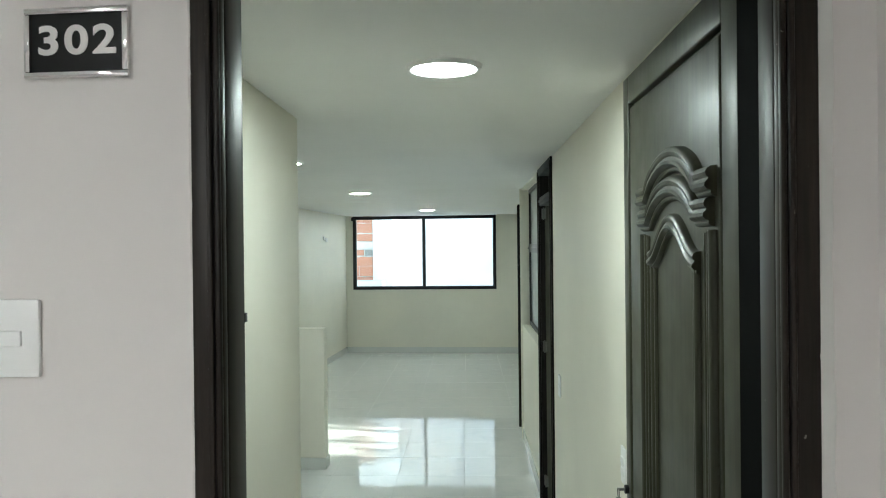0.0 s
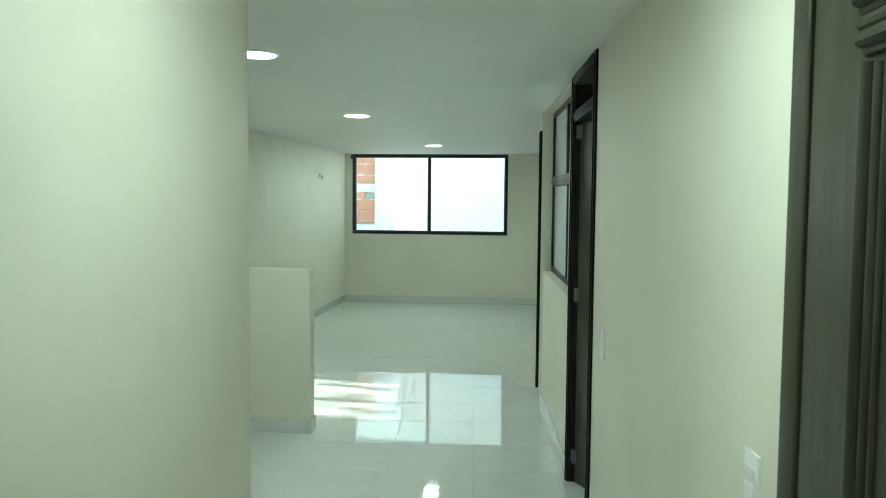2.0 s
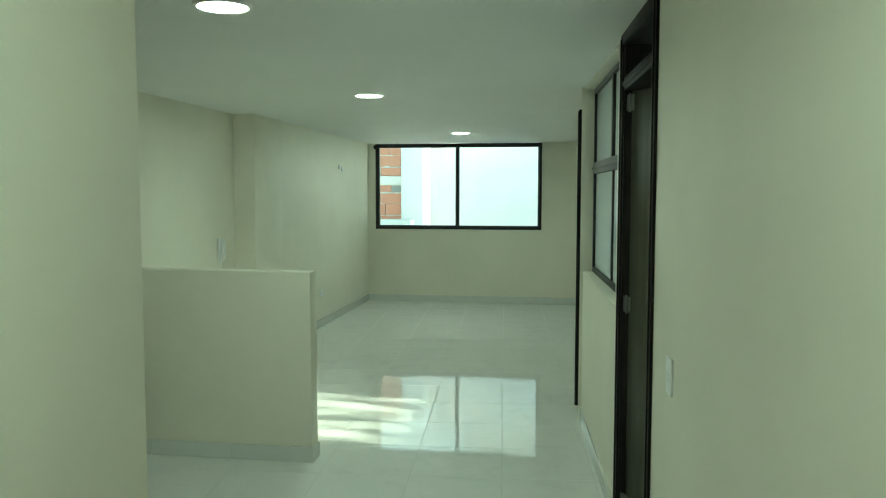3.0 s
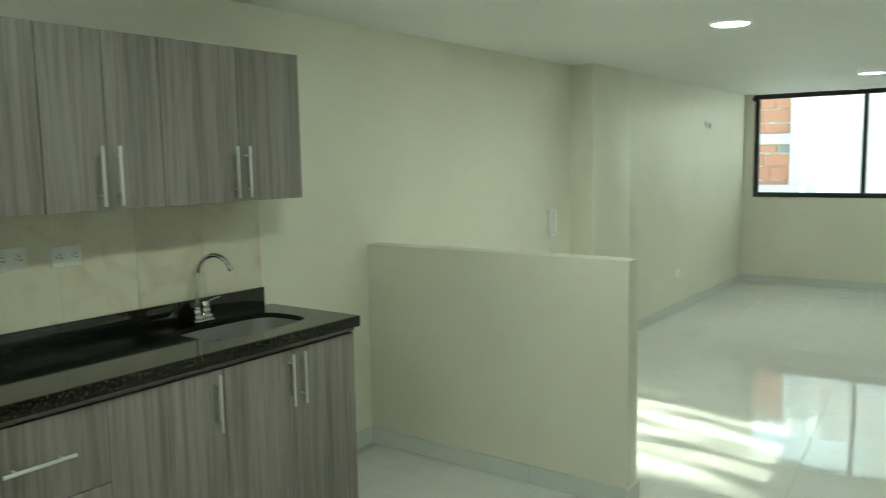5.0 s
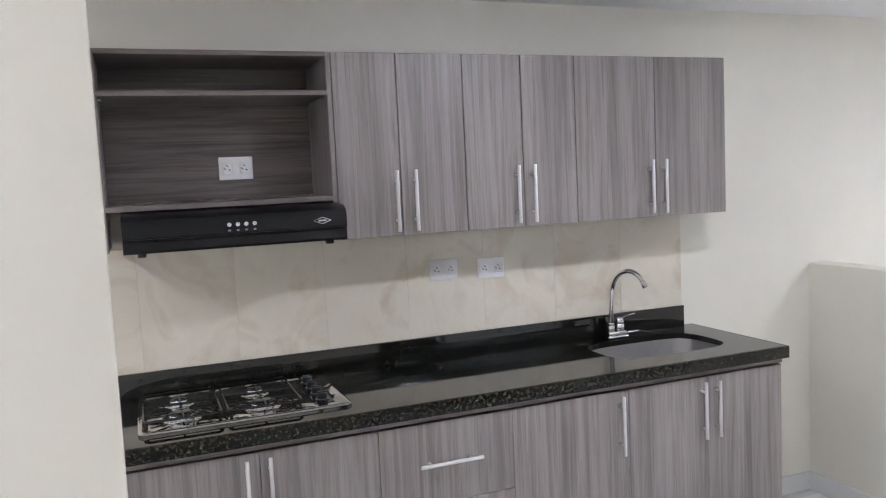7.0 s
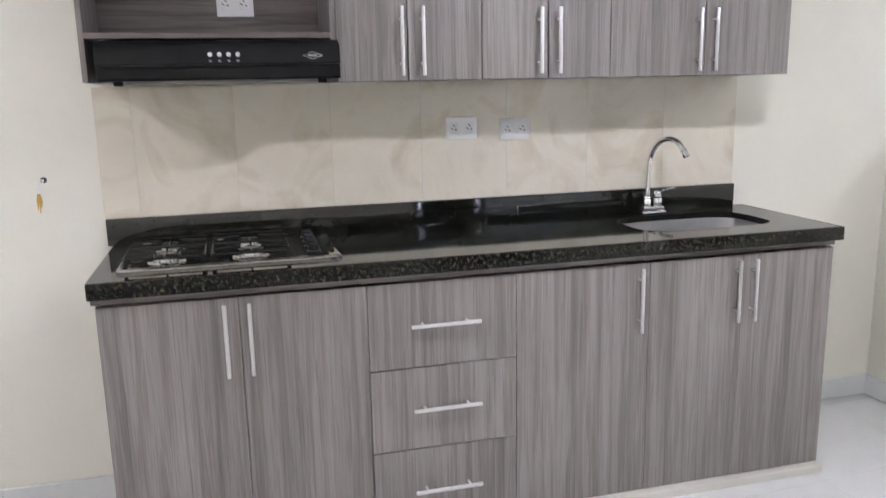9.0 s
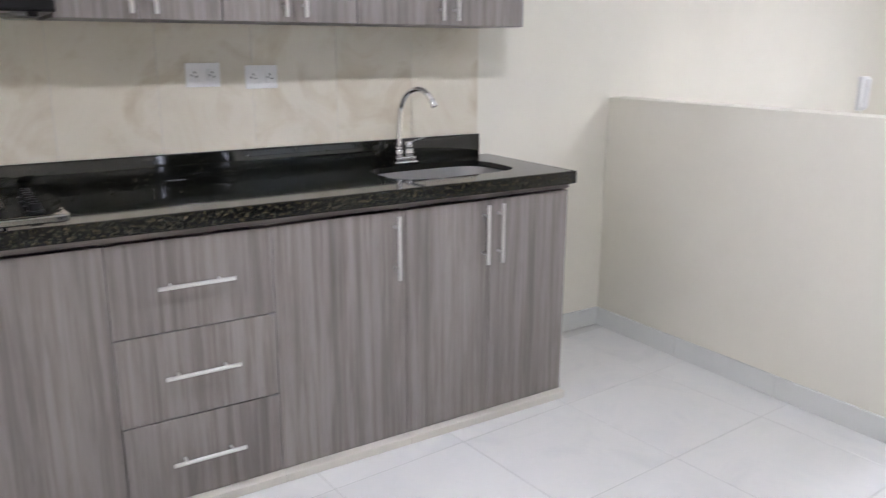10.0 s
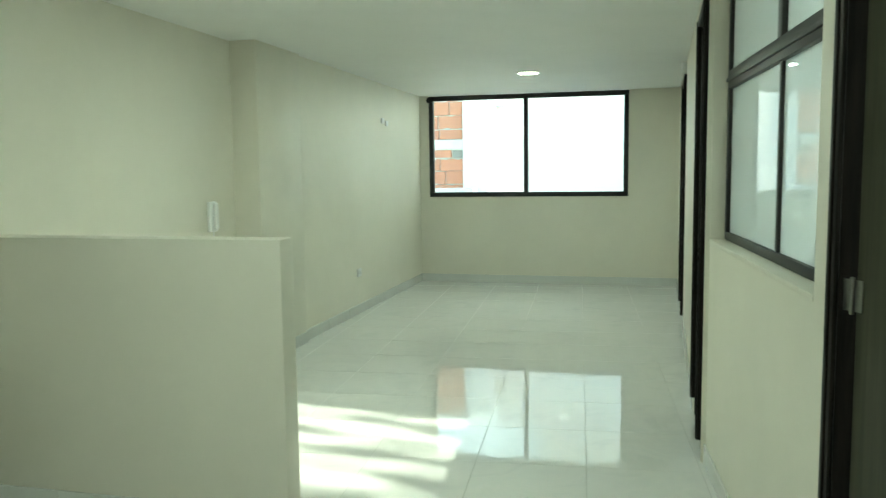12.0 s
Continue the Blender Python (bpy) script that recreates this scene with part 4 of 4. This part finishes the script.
o = thing("loose_wire", "loose wire ends hanging from a hole in the wall", "wire", pose(KX, 2.69, 1.14))
part("grommet", cyl(B(), (0, 0, 0), (1, 0, 0), 0.010, 0.004, 14), DARK_SLOT, o)
for bend, mat in (((0.004, -0.006, -0.012), WHITE_PLASTIC), ((-0.006, -0.012, -0.016), WHITE_PLASTIC)):
    bm = B()
    tube(bm, [(0, 0, 0), (0.022, bend[0], 0.002), (0.034, bend[1], -0.022), (0.036, bend[2], -0.045)], 0.0026, 8)
    part("strand", bm, mat, o)
for dy, drop in ((-0.008, 0.058), (-0.014, 0.046), (-0.003, 0.040)):
    bm = B()
    tube(bm, [(0.036, -0.010 + dy * 0.3, -0.040), (0.038, dy - 0.002, -0.062), (0.036, dy - 0.004, -0.045 - drop)], [0.0030, 0.0034, 0.0012], 8)
    part("tip", bm, ORANGE_WIRE, o, "frayed yellow wire tip")


# ---- door number ----
def plaque():
    p = thing("door_number_plaque", "black door number plaque reading 302 in a silver frame", "plaque", pose(0.110, ENTRY_Y0, 2.068))
    w, h = 0.152, 0.098
    bm = B()
    t = 0.009
    for lo, hi in (((-w / 2, -0.010, -h / 2), (w / 2, 0, -h / 2 + t)), ((-w / 2, -0.010, h / 2 - t), (w / 2, 0, h / 2)),
                   ((-w / 2, -0.010, -h / 2 + t), (-w / 2 + t, 0, h / 2 - t)), ((w / 2 - t, -0.010, -h / 2 + t), (w / 2, 0, h / 2 - t))):
        box(bm, lo, hi, 0.002)
    part("frame", bm, CHROME, p, "silver frame")
    part("panel", box(B(), (-w / 2 + t, -0.005, -h / 2 + t), (w / 2 - t, 0, h / 2 - t)), SIGN_BLACK, p)
    for text, x in (("3", -0.0410), ("0", -0.0005), ("2", 0.0405)):
        cu = bpy.data.curves.new("digit", "FONT")
        cu.body, cu.size, cu.align_x, cu.align_y, cu.extrude, cu.offset = text, 0.060, "CENTER", "CENTER", 0.0006, 0.0016
        tmp = new("digit_source", cu)
        dg = bpy.context.evaluated_depsgraph_get()
        me = bpy.data.meshes.new_from_object(tmp.evaluated_get(dg))
        bpy.data.objects.remove(tmp)
        me.materials.clear()
        me.materials.append(SIGN_WHITE)
        o = new("digit", me)
        o.parent = p
        o.matrix_local = pose(x, -0.0060, 0.002, 90, 0, 0) @ Matrix.Diagonal((1.16, 0.92, 1, 1))


plaque()


# ---- outside ----
def yard():
    structure("ground", box(B(), (-300, WIN_Y + 0.15, -6.1), (300, 600, -6.0)), NEIGHBOUR, "pale concrete yard below the window", category="ground")
    w = thing("neighbour_building", "white rendered neighbouring building with a projecting column", "building")
    part("lower_storey", box(B(), (-1.95, 16.9, -6), (9, 24, 3.19), 0.01), NEIGHBOUR, w)
    # the block above is out of view, added to cut the sun patch's right edge
    part("upper_storey", box(B(), (-1.19, 16.9, 3.195), (9, 24, 9), 0.01), NEIGHBOUR, w)
    part("column", box(B(), (-2.325, 15.95, -6), (-1.917, 16.895, 2.70), 0.01), NEIGHBOUR, w)
    part("bracket", box(B(), (-1.915, 16.5, 2.47), (-1.74, 16.895, 2.70), 0.01), RENDER_WHITE, w)
    part("ledge", box(B(), (-4.2, 14.9, 0.4), (-1.95, 15.3, 1.12), 0.01), RENDER_WHITE, w)
    # sky panel's height is set to cut off the sun beyond the floor patch
    structure("backdrop", box(B(), (-60, 40, -6), (60, 40.2, 11.08)), SKY_GLOW, "glowing hazy sky panel beyond the yard, its top edge cutting the sun", category="sky")
    # added glow panel out of view, a fill for the bedroom
    structure("backdrop_side", box(B(), (45, -30, -6), (45.2, 39, 14)), BEDROOM_FILL_GLOW, "unseen glowing panel added to light the bedroom and frosted panes", category="sky")
    b = thing("brick_wall", "unfinished orange brick wall with rough mortar joints", "brick wall", pose(-3.55, 16.0, -0.2))
    part("mortar", box(B(), (-1.4, 0.02, -5.8), (1.22, 0.3, 3.03)), MORTAR, b)
    part("mortar_band", box(B(), (-0.3, -0.022, 1.930), (1.22, 0.02, 2.095), 0.01), MORTAR, b)
    return b


brick_parent = yard()
rng = random.Random(4)
brick_mesh = mesh_from("brick", box(B(), (-0.5, -0.010, -0.5), (0.5, 0.03, 0.5), 0.010, 1), BRICK, False)
grey_mesh = mesh_from("brick", box(B(), (-0.5, -0.010, -0.5), (0.5, 0.03, 0.5), 0.010, 1), BRICK_GREY, False)
# each course: its middle's height, its bricks' height, the width of the brick at the free end
for z, tall, end in ((0.79, 0.21, 0.38), (1.02, 0.21, 0.20), (1.25, 0.21, 0.38), (1.475, 0.205, 0.28), (1.685, 0.19, 0.375), (1.860, 0.12, 0.165),
                     (2.180, 0.150, 0.38), (2.370, 0.205, 0.40), (2.595, 0.215, 0.21), (2.81, 0.19, 0.38)):
    edge = 1.215
    for k in range(4):
        wide = end if k == 0 else 0.39
        o = new("brick", grey_mesh if (tall < 0.13 and k == 0) else brick_mesh)
        o.parent = brick_parent
        o.matrix_local = pose(edge - wide / 2, rng.uniform(-0.008, 0.004), z + rng.uniform(-0.005, 0.005), 0, rng.uniform(-1.2, 1.2), 0) @ Matrix.Diagonal((wide, 1, tall, 1))
        edge -= wide + rng.uniform(0.010, 0.024)
# mortar squeezed out of the joints
for k in range(26):
    bm = B()
    bmesh.ops.create_icosphere(bm, subdivisions=2, radius=1.0)
    for v in bm.verts:
        v.co *= rng.uniform(0.7, 1.2)
    x, z = rng.uniform(0.5, 1.2), rng.choice((0.905, 1.135, 1.365, 1.58, 1.785, 1.95, 2.08, 2.265, 2.48, 2.71))
    bmesh.ops.transform(bm, verts=bm.verts, matrix=Matrix.LocRotScale((x, -0.006, z), None, (rng.uniform(0.03, 0.07), 0.014, rng.uniform(0.012, 0.03))))
    part("mortar_lump", bm, MORTAR, brick_parent)

# unseen slats added along the top of the brick wall to stripe the sun
fence = thing("slat_fence", "unseen slats above the brick wall that stripe the sun patch", "fence", pose(-2.25, 16.0, 2.815))


def wavy_board(z0, thick, lean, phase, x0=-2.6, x1=1.25, n=40):
    """A thin board that leans, sags and widens unevenly, shaped to streak the sun."""
    bm = B()
    rings = []
    for i in range(n + 1):
        x = x0 + (x1 - x0) * i / n
        mid = z0 + lean * max(x, 0) + 0.007 * math.sin(4.1 * x + phase) + 0.004 * math.sin(9.7 * x + 2.3 * phase)
        h = thick * (0.65 + 0.45 * math.sin(3.3 * x + 1.7 * phase) + 0.25 * math.sin(11 * x + phase)) + 0.016 * max(0, x - 0.35)
        h = max(h, 0.0035)
        rings.append([bm.verts.new(p) for p in ((x, 0, mid - h), (x, 0.02, mid - h), (x, 0.02, mid + h), (x, 0, mid + h))])
    for a, b in zip(rings, rings[1:]):
        for j in range(4):
            bm.faces.new((a[j], b[j], b[(j + 1) % 4], a[(j + 1) % 4]))
    bm.faces.new(rings[0])
    bm.faces.new(rings[-1][::-1])
    bmesh.ops.recalc_face_normals(bm, faces=bm.faces)
    return bm


for k in range(8):
    part("slat", wavy_board(0.035 + k * 0.076, 0.016 + 0.0016 * k, 0.055, 2.4 * k), RENDER_WHITE, fence)
for x in (-2.5, -1.2, 1.19):
    part("post", box(B(), (x, 0.03, -0.12), (x + 0.05, 0.08, 0.7), 0.004), RENDER_WHITE, fence)


# ---- floor ----
structure("floor", box(B(), (-2.6, ENTRY_Y0, -0.14), (2.4, WIN_Y + 0.15, -0.0010)), GROUT, "glossy white glazed floor tiles with thin pale joints", category="floor")
structure("floor_corridor", box(B(), (-2.7, -2.1, -0.14), (1.32, ENTRY_Y0, 0.0)), FLOOR_TILE, "pale tiled corridor floor", category="floor")
PITCH = 0.516
tile_bm = box(B(), (-PITCH / 2 + 0.0019, -PITCH / 2 + 0.0019, -0.010), (PITCH / 2 - 0.0019, PITCH / 2 - 0.0019, 0.0), 0.0007, 1)
tile_mesh = mesh_from("tile", tile_bm, FLOOR_TILE, False)
floor_ob = bpy.data.objects["floor"]
grid = pose(0.2065, 6.935, 0, 0, 0, math.degrees(math.atan(0.067)))
for i in range(-7, 4):
    for j in range(-13, 13):
        m = grid @ pose((i + 0.5) * PITCH, (j + 0.5) * PITCH, 0)
        x, y = m.translation.x, m.translation.y
        if -2.55 < x < 1.35 and ENTRY_Y1 + 0.24 < y < WIN_Y + 0.2:
            o = new("tile", tile_mesh)
            o.parent = floor_ob
            o.matrix_world = m @ pose(0, 0, rng.uniform(-0.0003, 0), rng.uniform(-0.05, 0.05), rng.uniform(-0.05, 0.05), 0)

# ---- wall tiles above the worktop ----
splash = thing("backsplash", "beige marbled wall tiles above the worktop", "wall tiles", kind="structure")
part("grout", box(B(), (KX, 2.863, 1.0025), (KX + 0.0068, 5.237, 1.4290)), GROUT, splash)
edges = [2.862, 2.975] + [2.975 + 0.3235 * k for k in range(1, 7)] + [5.238]
for a, b in zip(edges, edges[1:]):
    part("tile", box(B(), (KX + 0.001, a + 0.0006, 1.0025), (KX + 0.008, b - 0.0006, 1.4295), 0.0005, 1), SPLASH, splash)
